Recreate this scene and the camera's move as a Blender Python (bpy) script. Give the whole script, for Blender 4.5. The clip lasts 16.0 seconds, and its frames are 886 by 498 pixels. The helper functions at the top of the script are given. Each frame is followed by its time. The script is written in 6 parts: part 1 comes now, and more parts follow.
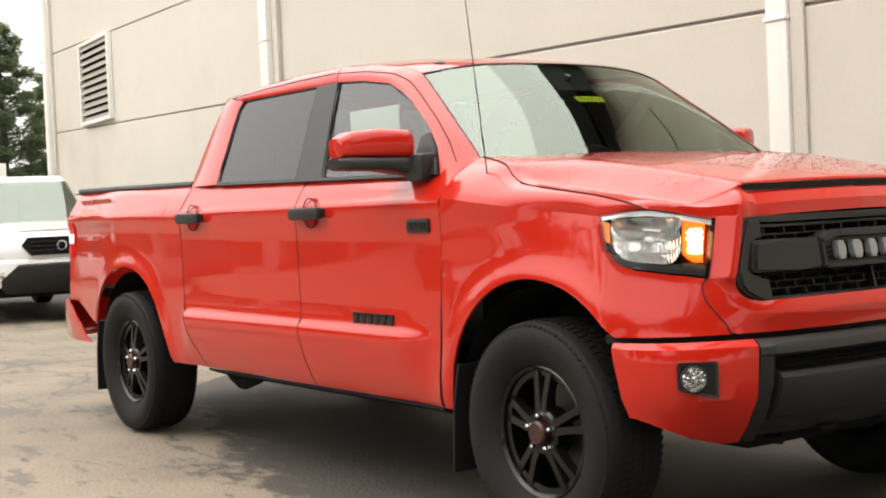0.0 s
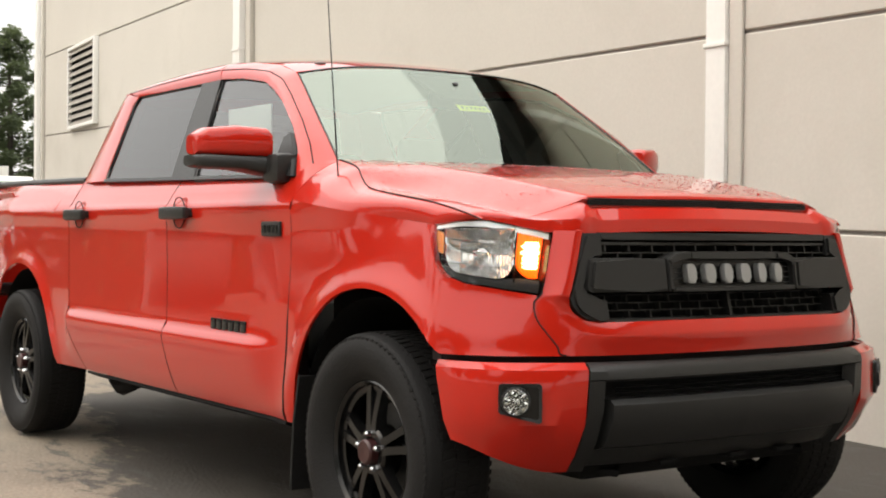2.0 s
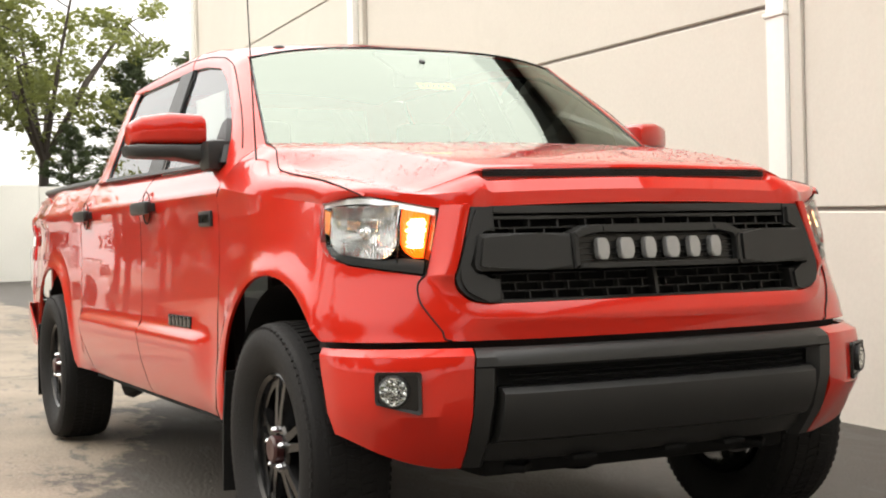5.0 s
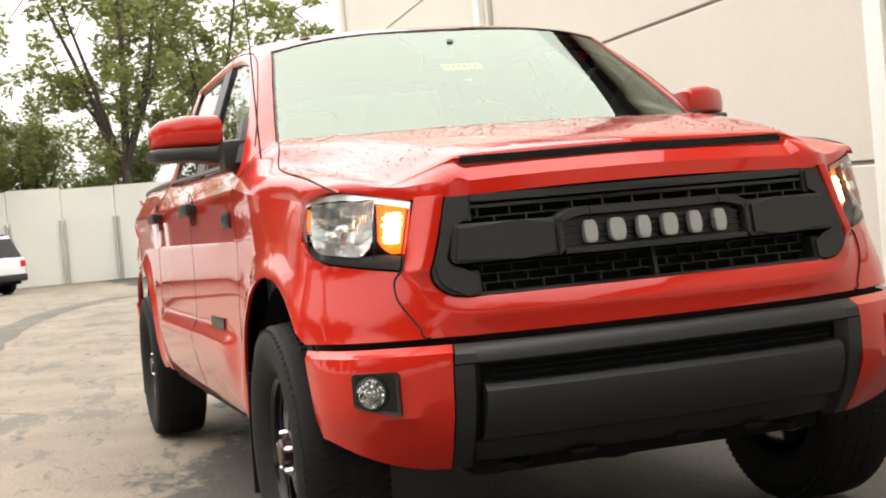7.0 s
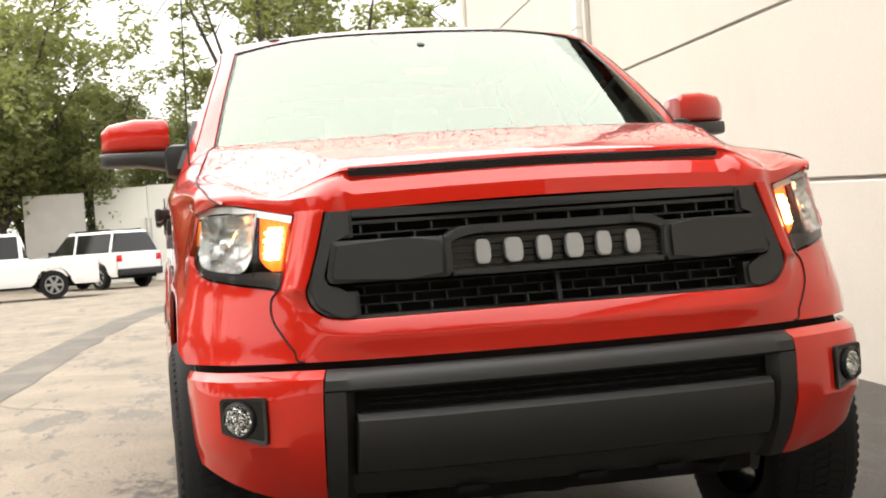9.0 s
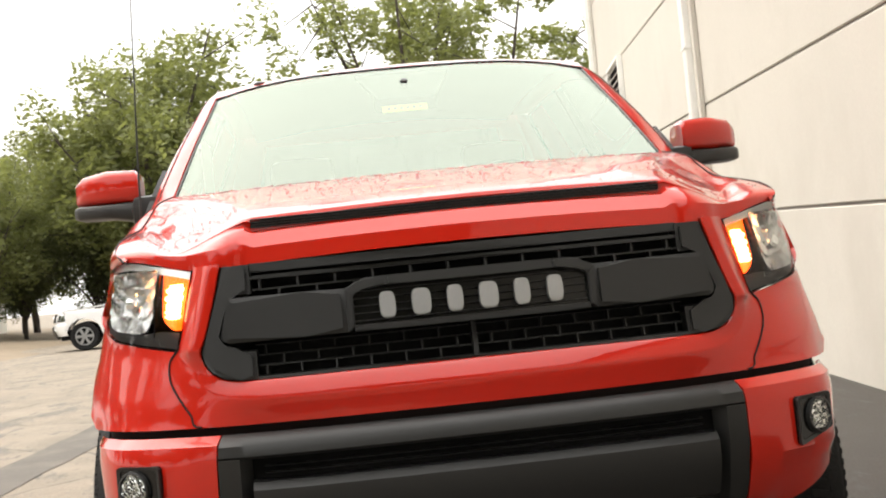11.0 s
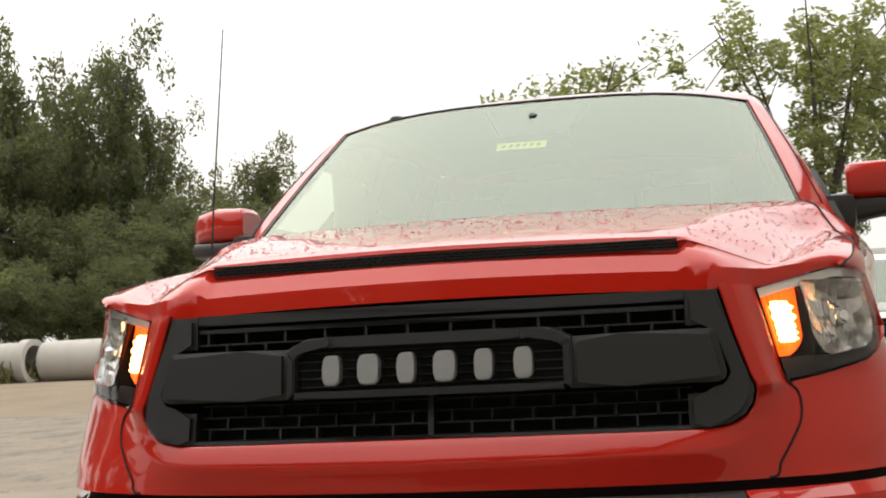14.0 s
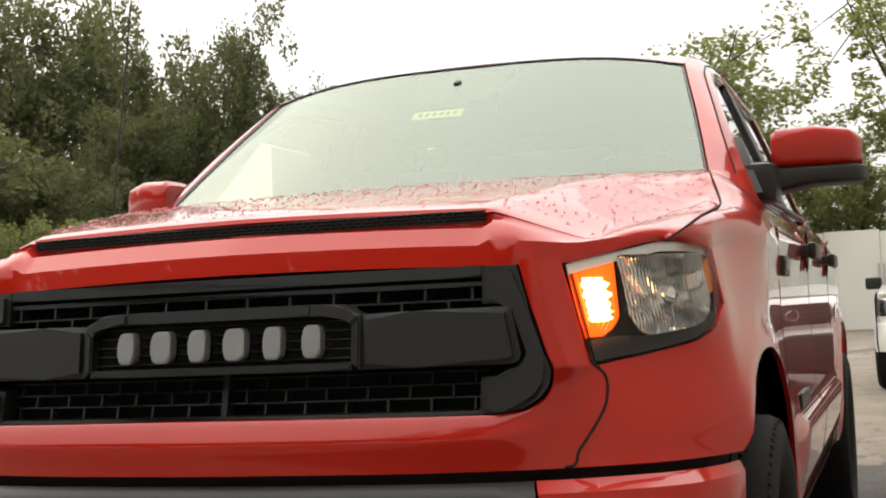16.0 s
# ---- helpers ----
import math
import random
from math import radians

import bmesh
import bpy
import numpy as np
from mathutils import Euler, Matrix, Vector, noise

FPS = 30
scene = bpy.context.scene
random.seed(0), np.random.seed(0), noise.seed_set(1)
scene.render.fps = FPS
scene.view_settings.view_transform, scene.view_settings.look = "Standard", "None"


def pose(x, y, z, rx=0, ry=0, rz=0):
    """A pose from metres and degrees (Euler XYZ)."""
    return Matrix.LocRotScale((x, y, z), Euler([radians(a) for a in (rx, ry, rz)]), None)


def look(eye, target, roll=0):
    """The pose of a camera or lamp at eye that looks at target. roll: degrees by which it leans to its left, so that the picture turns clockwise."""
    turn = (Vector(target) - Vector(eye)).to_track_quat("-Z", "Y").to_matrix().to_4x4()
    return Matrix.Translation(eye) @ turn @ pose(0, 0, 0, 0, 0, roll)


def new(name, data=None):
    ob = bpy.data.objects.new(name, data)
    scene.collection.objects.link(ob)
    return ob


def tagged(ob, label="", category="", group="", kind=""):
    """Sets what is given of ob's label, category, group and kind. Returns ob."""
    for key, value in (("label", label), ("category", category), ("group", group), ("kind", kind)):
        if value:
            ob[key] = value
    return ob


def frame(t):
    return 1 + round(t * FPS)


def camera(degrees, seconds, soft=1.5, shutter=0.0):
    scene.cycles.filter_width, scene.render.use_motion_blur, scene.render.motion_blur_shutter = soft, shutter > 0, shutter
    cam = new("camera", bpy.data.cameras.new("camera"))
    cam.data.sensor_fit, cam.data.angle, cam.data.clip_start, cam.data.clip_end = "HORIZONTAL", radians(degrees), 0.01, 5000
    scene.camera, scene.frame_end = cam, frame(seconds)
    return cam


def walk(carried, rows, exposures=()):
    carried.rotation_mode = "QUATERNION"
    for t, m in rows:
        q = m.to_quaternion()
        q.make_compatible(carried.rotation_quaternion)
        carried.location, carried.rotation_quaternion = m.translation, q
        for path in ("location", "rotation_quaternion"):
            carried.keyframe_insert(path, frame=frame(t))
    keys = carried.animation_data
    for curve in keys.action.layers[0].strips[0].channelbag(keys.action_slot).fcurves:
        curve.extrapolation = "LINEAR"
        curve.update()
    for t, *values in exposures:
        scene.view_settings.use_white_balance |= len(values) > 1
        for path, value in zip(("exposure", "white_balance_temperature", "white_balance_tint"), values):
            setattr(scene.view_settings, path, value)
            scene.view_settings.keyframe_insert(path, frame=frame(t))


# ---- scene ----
cam = camera(36.0, 16.0, soft=2.0)

PATH = [
    (0, (3.742, -3.967, 1.222), (2.105, -2.819, 1.158), -2.5),
    (0.5, (3.734, -3.825, 1.216), (2.079, -2.704, 1.168), -1.8),
    (1, (3.752, -3.656, 1.177), (2.102, -2.525, 1.166), -0.3),
    (1.5, (3.807, -3.493, 1.155), (2.152, -2.371, 1.157), -1.1),
    (2, (3.877, -3.326, 1.135), (2.228, -2.195, 1.112), 0.5),
    (2.5, (3.912, -3.16, 1.129), (2.225, -2.087, 1.066), 0.3),
    (3, (3.948, -2.965, 1.11), (2.222, -1.955, 1.095), 1.5),
    (3.5, (3.99, -2.824, 1.097), (2.261, -1.82, 1.062), 0.9),
    (3.7, (4.0, -2.75, 1.085), (2.256, -1.77, 1.064), 1.4),
    (5.8, (4.101, -2.108, 1.036), (2.268, -1.308, 1.014), -3.5),
    (6, (4.087, -2.038, 1.057), (2.246, -1.259, 1.027), -3.9),
    (6.5, (4.115, -1.917, 1.065), (2.249, -1.2, 1.011), -4.7),
    (7, (4.164, -1.752, 1.076), (2.263, -1.132, 1.035), -5.0),
    (7.5, (4.079, -1.604, 1.066), (2.162, -1.036, 1.05), -5.0),
    (8, (4.1, -1.356, 1.068), (2.172, -0.825, 1.029), -4.8),
    (8.5, (4.104, -1.197, 1.01), (2.163, -0.717, 0.969), -4.9),
    (9, (4.101, -1.006, 1.071), (2.143, -0.599, 1.045), -3.9),
    (9.2, (4.09, -0.945, 1.032), (2.126, -0.562, 1.026), -4.6),
    (11.3, (3.91, -0.243, 1.075), (1.913, -0.145, 1.107), -6.2),
    (11.5, (3.877, -0.185, 1.07), (1.877, -0.149, 1.103), -6.6),
    (12, (3.779, 0.017, 1.077), (1.783, -0.1, 1.135), -6.2),
    (12.5, (3.738, 0.165, 1.076), (1.743, 0.029, 1.113), -7.1),
    (13, (3.674, 0.352, 1.07), (1.693, 0.102, 1.185), -4.3),
    (13.5, (3.577, 0.496, 1.063), (1.606, 0.172, 1.163), -2.8),
    (14, (3.43, 0.661, 1.068), (1.484, 0.22, 1.199), -2.9),
    (14.5, (3.371, 0.81, 1.06), (1.432, 0.335, 1.182), -3.1),
    (15, (3.302, 1.006, 1.056), (1.369, 0.506, 1.18), -3.6),
    (15.5, (3.234, 1.139, 1.052), (1.304, 0.621, 1.136), -3.6),
    (16, (3.1, 1.267, 1.045), (1.207, 0.632, 1.147), -2.6),
]
EXPOSURES = [(0, 1.5), (1, 1.47), (2, 1.33), (3.5, 1.48), (6, 1.74), (7, 1.62), (8, 1.49), (8.5, 1.62), (9, 1.84), (11.5, 1.57), (12.5, 1.35), (13.5, 1.08), (14.5, 1.0), (16, 1.09)]
walk(cam, [(t, look(eye, target, roll)) for t, eye, target, roll in PATH], EXPOSURES)

# ---- world and light ----
world = bpy.data.worlds.new("overcast")
scene.world = world
world.use_nodes = True
wn, wl = world.node_tree.nodes, world.node_tree.links
sky = wn.new("ShaderNodeTexSky")
sky.sky_type, sky.sun_disc = "NISHITA", False
sky.sun_elevation, sky.sun_rotation = radians(45), radians(203)
sky.dust_density, sky.air_density = 6.0, 1.0
veil = wn.new("ShaderNodeMix")
veil.data_type = "RGBA"
veil.inputs["Factor"].default_value = 0.88
cloud = wn.new("ShaderNodeMix")
cloud.data_type, cloud.blend_type = "RGBA", "MULTIPLY"
cloud.inputs["Factor"].default_value = 1.0
cloud.inputs[7].default_value = (1.0, 0.97, 0.92, 1)
wl.new(sky.outputs[0], veil.inputs[6])
# an overcast sky is brighter overhead than at the horizon
way, split, rise = wn.new("ShaderNodeTexCoord"), wn.new("ShaderNodeSeparateXYZ"), wn.new("ShaderNodeMapRange")
rise.inputs["From Min"].default_value, rise.inputs["From Max"].default_value = 0.12, 1.0
rise.inputs["To Min"].default_value, rise.inputs["To Max"].default_value = 3.7, 8.6
wl.new(way.outputs["Generated"], split.inputs[0])
wl.new(split.outputs["Z"], rise.inputs[0])
wl.new(rise.outputs[0], veil.inputs[7])
wl.new(veil.outputs[2], cloud.inputs[6])
wl.new(cloud.outputs[2], wn["Background"].inputs[0])
wn["Background"].inputs[1].default_value = 0.15
sun_data = bpy.data.lights.new("sun", "SUN")
sun_data.energy, sun_data.angle, sun_data.color = 0.5, radians(80), (1, 0.96, 0.90)
sun = new("sun", sun_data)
sun.matrix_world = look((-3.5, -1.5, 10), (0, 0, 0))


# ---- materials ----
def mat(name, color, rough=0.5, metal=0.0, spread=0.12, scale=4.0, fine=60.0, bump=0.0, coat=0.0, dirt=None, dirt_scale=1.0, emit=0.0, spec=0.5):
    """A surface with grain at two scales; dirt: a second colour in broad uneven patches."""
    m = bpy.data.materials.new(name)
    m.use_nodes = True
    n, l = m.node_tree.nodes, m.node_tree.links
    b = n["Principled BSDF"]
    b.inputs["Roughness"].default_value, b.inputs["Metallic"].default_value = rough, metal
    b.inputs["Coat Weight"].default_value, b.inputs["Coat Roughness"].default_value = coat, 0.015
    b.inputs["Specular IOR Level"].default_value = spec
    co = n.new("ShaderNodeTexCoord")
    big, small = n.new("ShaderNodeTexNoise"), n.new("ShaderNodeTexNoise")
    for t, s, d in ((big, scale, 5), (small, fine, 3)):
        t.inputs["Scale"].default_value, t.inputs["Detail"].default_value = s, d
        l.new(co.outputs["Object"], t.inputs["Vector"])
    add = n.new("ShaderNodeMath")
    add.operation = "ADD"
    l.new(big.outputs[0], add.inputs[0])
    l.new(small.outputs[0], add.inputs[1])
    ramp = n.new("ShaderNodeMapRange")
    ramp.inputs["From Min"].default_value, ramp.inputs["From Max"].default_value = 0.6, 1.4
    ramp.inputs["To Min"].default_value, ramp.inputs["To Max"].default_value = 1 - spread, 1 + spread
    l.new(add.outputs[0], ramp.inputs[0])
    mul = n.new("ShaderNodeMix")
    mul.data_type, mul.blend_type = "RGBA", "MULTIPLY"
    mul.inputs["Factor"].default_value = 1
    mul.inputs[6].default_value = (*color, 1)
    l.new(ramp.outputs[0], mul.inputs[7])
    out = mul.outputs[2]
    if dirt:
        d = n.new("ShaderNodeTexNoise")
        d.inputs["Scale"].default_value, d.inputs["Detail"].default_value, d.inputs["Roughness"].default_value = dirt_scale, 8, 0.65
        l.new(co.outputs["Object"], d.inputs["Vector"])
        r = n.new("ShaderNodeMapRange")
        r.inputs["From Min"].default_value, r.inputs["From Max"].default_value = 0.5, 0.68
        l.new(d.outputs[0], r.inputs[0])
        mx = n.new("ShaderNodeMix")
        mx.data_type = "RGBA"
        l.new(r.outputs[0], mx.inputs["Factor"])
        l.new(out, mx.inputs[6])
        mx.inputs[7].default_value = (*dirt, 1)
        out = mx.outputs[2]
    l.new(out, b.inputs["Base Color"])
    if bump:
        bp = n.new("ShaderNodeBump")
        bp.inputs["Strength"].default_value, bp.inputs["Distance"].default_value = bump, 0.01
        l.new(small.outputs[0], bp.inputs["Height"])
        l.new(bp.outputs[0], b.inputs["Normal"])
    if emit:
        b.inputs["Emission Color"].default_value = (*color, 1)
        b.inputs["Emission Strength"].default_value = emit
    return m


def glass(name, tint, ior=1.45, rough=0.0, gloss=(1, 1, 1)):
    m = bpy.data.materials.new(name)
    m.use_nodes = True
    n, l = m.node_tree.nodes, m.node_tree.links
    n.remove(n["Principled BSDF"])
    mix, tr, gl, fr = (n.new("ShaderNode" + k) for k in ("MixShader", "BsdfTransparent", "BsdfGlossy", "Fresnel"))
    tr.inputs[0].default_value = (*tint, 1)
    gl.inputs["Roughness"].default_value = rough
    gl.inputs["Color"].default_value = (*gloss, 1)
    fr.inputs[0].default_value = ior
    l.new(fr.outputs[0], mix.inputs[0])
    l.new(tr.outputs[0], mix.inputs[1])
    l.new(gl.outputs[0], mix.inputs[2])
    l.new(mix.outputs[0], n["Material Output"].inputs[0])
    return m


PAINT = mat("red_paint", (0.44, 0.013, 0.0045), 0.3, 0, 0.03, 3, 300, 0.0, 1.0, spec=0.1)
PAINT.node_tree.nodes["Principled BSDF"].inputs["Coat Weight"].default_value = 1.0
PAINT.node_tree.nodes["Principled BSDF"].inputs["Coat IOR"].default_value = 1.44
BLACK = mat("charcoal_trim", (0.0165, 0.0165, 0.016), 0.40, 0, 0.1, 6, 500, 0.08, spec=0.36)
GLOSSB = mat("gloss_black", (0.005, 0.005, 0.005), 0.18, 0, 0.1, spec=0.35)
DARK = mat("dark_underside", (0.008, 0.008, 0.008), 0.8, 0, 0.2, 5, 80, 0.2, spec=0.1)
RUBBER = mat("rubber", (0.0095, 0.0092, 0.009), 0.7, 0, 0.18, 9, 120, 0.25, spec=0.2)
GAP = mat("panel_gap", (0.01, 0.004, 0.004), 0.9)
CHROME = mat("chrome", (0.85, 0.85, 0.85), 0.10, 1.0, 0.05)
REFLECTOR = mat("lamp_reflector", (0.78, 0.78, 0.77), 0.07, 0.95, 0.05)
SILVER = mat("silver_letter", (0.30, 0.30, 0.295), 0.35, 0.4, 0.05)
AMBER = mat("amber_lamp", (1.0, 0.30, 0.03), 0.3, 0, 0.05, emit=0.0)
AMBERLIT = mat("amber_lit", (1.0, 0.085, 0.003), 0.3, 0, 0.05, emit=1.1)
GLOW = mat("bulb_glow", (1.0, 0.62, 0.26), 0.3, 0, 0.02, emit=3.4)
SLAT = mat("weathered_slat", (0.34, 0.31, 0.27), 0.6, 0, 0.15, 3, 60)
REDLAMP = mat("red_lamp", (0.55, 0.01, 0.01), 0.15, 0, 0.1)
CLEAR = glass("clear_lens", (0.93, 0.94, 0.94), 1.35)
WINDSCREEN = glass("windscreen", (0.66, 0.74, 0.65), 2.4, gloss=(0.82, 0.91, 0.80))
TINTED = glass("privacy_glass", (0.05, 0.055, 0.055), 1.55)
SIDEGLASS = glass("side_glass", (0.62, 0.70, 0.66), 1.8)
WATER = glass("water", (0.75, 0.70, 0.70), 1.33)
CABIN = mat("cabin_grey", (0.36, 0.35, 0.33), 0.8, 0, 0.1, 4, 200, 0.1)
DASH = mat("dash_black", (0.03, 0.03, 0.03), 0.6, 0, 0.1)
PAPER = mat("paper", (0.8, 0.8, 0.78), 0.7, 0, 0.02)
YELLOW = mat("yellow_sticker", (0.75, 0.85, 0.03), 0.6, 0, 0.03)
WHITEPAINT = mat("white_car_paint", (0.78, 0.78, 0.77), 0.3, 0, 0.03, coat=1.0)
WALL = mat("painted_panel", (0.575, 0.545, 0.485), 0.75, 0, 0.05, 0.7, 40, 0.1, dirt=(0.53, 0.50, 0.44), dirt_scale=0.5)
WHITETRIM = mat("white_metal", (0.82, 0.81, 0.77), 0.4, 0, 0.04, 2, 30)
JOINT = mat("joint", (0.22, 0.20, 0.18), 0.9)


def asphalt_mat():
    """Pale worn asphalt with long damp stains, small dark spots and a damp stretch beside the building that also holds
    the truck's painted shadow.
    """
    m = mat("worn_asphalt", (0.19, 0.157, 0.117), 0.78, 0, 0.38, 1.3, 55, 0.9)
    n, l = m.node_tree.nodes, m.node_tree.links
    b = n["Principled BSDF"]
    base = b.inputs["Base Color"].links[0].from_socket
    co = n.new("ShaderNodeTexCoord")

    def math_node(op, a, c):
        k = n.new("ShaderNodeMath")
        k.operation = op
        for i, v in enumerate((a, c)):
            if isinstance(v, (int, float)):
                k.inputs[i].default_value = v
            else:
                l.new(v, k.inputs[i])
        return k.outputs[0]

    def ramp(v, lo, hi, a=0.0, c=1.0):
        k = n.new("ShaderNodeMapRange")
        k.interpolation_type = "SMOOTHSTEP"
        for name, q in (("From Min", lo), ("From Max", hi), ("To Min", a), ("To Max", c)):
            k.inputs[name].default_value = q
        l.new(v, k.inputs[0])
        return k.outputs[0]

    def noise_at(scale, detail, stretch, rough=0.6):
        mp, t = n.new("ShaderNodeMapping"), n.new("ShaderNodeTexNoise")
        mp.inputs["Scale"].default_value = stretch
        mp.inputs["Rotation"].default_value = (0, 0, radians(12))
        t.inputs["Scale"].default_value, t.inputs["Detail"].default_value, t.inputs["Roughness"].default_value = scale, detail, rough
        l.new(co.outputs["Object"], mp.inputs[0])
        l.new(mp.outputs[0], t.inputs["Vector"])
        return t.outputs[0]

    def lay(under, color, mask):
        mx = n.new("ShaderNodeMix")
        mx.data_type = "RGBA"
        l.new(mask, mx.inputs["Factor"])
        l.new(under, mx.inputs[6])
        mx.inputs[7].default_value = (*color, 1)
        return mx.outputs[2]
    sp = n.new("ShaderNodeSeparateXYZ")
    l.new(co.outputs["Object"], sp.inputs[0])
    x, y = sp.outputs[0], sp.outputs[1]
    broad = noise_at(1.0, 12, (0.6, 1.5, 1), 0.76)
    stain = math_node("MULTIPLY", ramp(broad, 0.545, 0.575), 0.8)
    spots = math_node("MULTIPLY", ramp(noise_at(4.0, 8, (0.5, 1.4, 1), 0.75), 0.575, 0.61), 0.88)
    pale = math_node("MULTIPLY", ramp(noise_at(0.5, 4, (1, 1, 1)), 0.5, 0.72), 0.6)
    # damp stretch towards the wall; the shadow beside and under the truck is painted in
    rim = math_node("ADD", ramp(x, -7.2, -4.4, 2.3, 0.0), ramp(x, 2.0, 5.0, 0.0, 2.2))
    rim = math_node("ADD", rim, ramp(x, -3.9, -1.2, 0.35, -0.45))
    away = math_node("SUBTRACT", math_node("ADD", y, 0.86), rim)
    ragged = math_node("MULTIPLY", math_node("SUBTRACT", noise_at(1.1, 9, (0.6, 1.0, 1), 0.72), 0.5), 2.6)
    damp_shade = ramp(math_node("ADD", away, ragged), -0.06, 0.10)
    col = lay(base, (0.25, 0.211, 0.162), pale)
    col = lay(col, (0.075, 0.063, 0.049), stain)
    col = lay(col, (0.055, 0.047, 0.038), spots)
    damp_shade_c = math_node("MULTIPLY", damp_shade, 0.92)
    col = lay(col, (0.036, 0.0315, 0.027), damp_shade_c)
    # a few long cracks
    warp, wv, vor = n.new("ShaderNodeTexNoise"), n.new("ShaderNodeVectorMath"), n.new("ShaderNodeTexVoronoi")
    warp.inputs["Scale"].default_value, warp.inputs["Detail"].default_value = 1.2, 6
    l.new(co.outputs["Object"], warp.inputs["Vector"])
    wv.operation = "MULTIPLY_ADD"
    wv.inputs[1].default_value = (0.7, 0.7, 0)
    l.new(warp.outputs["Color"], wv.inputs[0])
    l.new(co.outputs["Object"], wv.inputs[2])
    vor.feature = "DISTANCE_TO_EDGE"
    vor.inputs["Scale"].default_value = 0.16
    l.new(wv.outputs[0], vor.inputs["Vector"])
    col = lay(col, (0.06, 0.052, 0.044), ramp(vor.outputs["Distance"], 0.0004, 0.0024, 0.75, 0.0))
    l.new(col, b.inputs["Base Color"])
    l.new(ramp(math_node("MAXIMUM", stain, spots), 0.0, 1.0, 0.8, 0.66), b.inputs["Roughness"])
    return m


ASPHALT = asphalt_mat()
LANE = mat("lane_asphalt", (0.080, 0.068, 0.054), 0.75, 0, 0.3, 1.5, 70, 0.5, dirt=(0.13, 0.11, 0.086), dirt_scale=1.2)
GRAVEL = mat("gravel_dirt", (0.20, 0.155, 0.105), 0.9, 0, 0.25, 0.8, 25, 0.6)
CONCRETE = mat("concrete", (0.42, 0.40, 0.36), 0.8, 0, 0.12, 2, 40, 0.3)
FENCE = mat("cream_wall", (0.72, 0.70, 0.63), 0.7, 0, 0.05, 0.6, 20, 0.1)
BARK = mat("bark", (0.075, 0.06, 0.05), 0.9, 0, 0.3, 3, 30, 0.6)
def leaf_mat(name, color, through_color):
    """Leaves that let some light through, uneven from clump to clump."""
    m = mat(name, color, 0.6, 0, 0.35, 0.35, 2.0)
    n, l = m.node_tree.nodes, m.node_tree.links
    tr, mix = n.new("ShaderNodeBsdfTranslucent"), n.new("ShaderNodeMixShader")
    tr.inputs[0].default_value = (*through_color, 1)
    mix.inputs[0].default_value = 0.42
    l.new(n["Principled BSDF"].outputs[0], mix.inputs[1])
    l.new(tr.outputs[0], mix.inputs[2])
    l.new(mix.outputs[0], n["Material Output"].inputs[0])
    return m


LEAF = leaf_mat("leaf", (0.125, 0.14, 0.048), (0.31, 0.34, 0.095))
LEAFDARK = leaf_mat("dark_leaf", (0.075, 0.084, 0.033), (0.18, 0.20, 0.065))
NEEDLE = leaf_mat("needle", (0.07, 0.09, 0.045), (0.14, 0.18, 0.07))
WEED = mat("weed", (0.14, 0.13, 0.05), 0.8, 0, 0.4, 0.5, 3.0)
SHINGLE = mat("shingle", (0.22, 0.16, 0.13), 0.85, 0, 0.2, 1, 8)


# ---- mesh helpers ----
def link(name, bm, material, parent=None, label="", sharp=38, smooth=True):
    bmesh.ops.recalc_face_normals(bm, faces=bm.faces)
    me = bpy.data.meshes.new(name)
    bm.to_mesh(me)
    bm.free()
    me.materials.append(material)
    if smooth:
        for p in me.polygons:
            p.use_smooth = True
        me.set_sharp_from_angle(angle=radians(sharp))
    ob = new(name, me)
    if parent:
        ob.parent = parent
    if label:
        ob["label"] = label
    return ob


def part(name, bm, material, parent, label="", **kw):
    return link(name, bm, material, parent, label, **kw)


def box(bm, lo, hi, bevel=0.0, m=None):
    g = bmesh.ops.create_cube(bm, size=1)
    vs = g["verts"]
    c, s = [(a + b) / 2 for a, b in zip(lo, hi)], [b - a for a, b in zip(lo, hi)]
    for v in vs:
        v.co = Vector((c[0] + v.co.x * s[0], c[1] + v.co.y * s[1], c[2] + v.co.z * s[2]))
    if bevel:
        es = {e for v in vs for e in v.link_edges}
        r = bmesh.ops.bevel(bm, geom=list(es), offset=bevel, segments=2, affect="EDGES", profile=0.6)
        vs = list({v for f in r["faces"] for v in f.verts} | {v for v in vs if v.is_valid})
    if m is not None:
        bmesh.ops.transform(bm, matrix=m, verts=vs)
    return bm


def boxes(*items, bevel=0.0):
    bm = bmesh.new()
    for lo, hi in items:
        box(bm, lo, hi, bevel)
    return bm


def grid(rows, bm=None, thick=0.0, closed=False):
    """A sheet through rows of points; thick: a second sheet behind it, along minus the normals, with closed rims."""
    bm = bm or bmesh.new()
    vs = [[bm.verts.new(p) for p in r] for r in rows]
    fs = []
    for a, b in zip(vs, vs[1:]):
        k = len(a)
        for i in range(k if closed else k - 1):
            j = (i + 1) % k
            fs.append(bm.faces.new((a[i], a[j], b[j], b[i])))
    return bm


def solid(ob, thick, offset=-1.0):
    md = ob.modifiers.new("thickness", "SOLIDIFY")
    md.thickness, md.offset = thick, offset
    es = ob.modifiers.new("crisp_edges", "EDGE_SPLIT")
    es.split_angle = radians(55)
    return ob


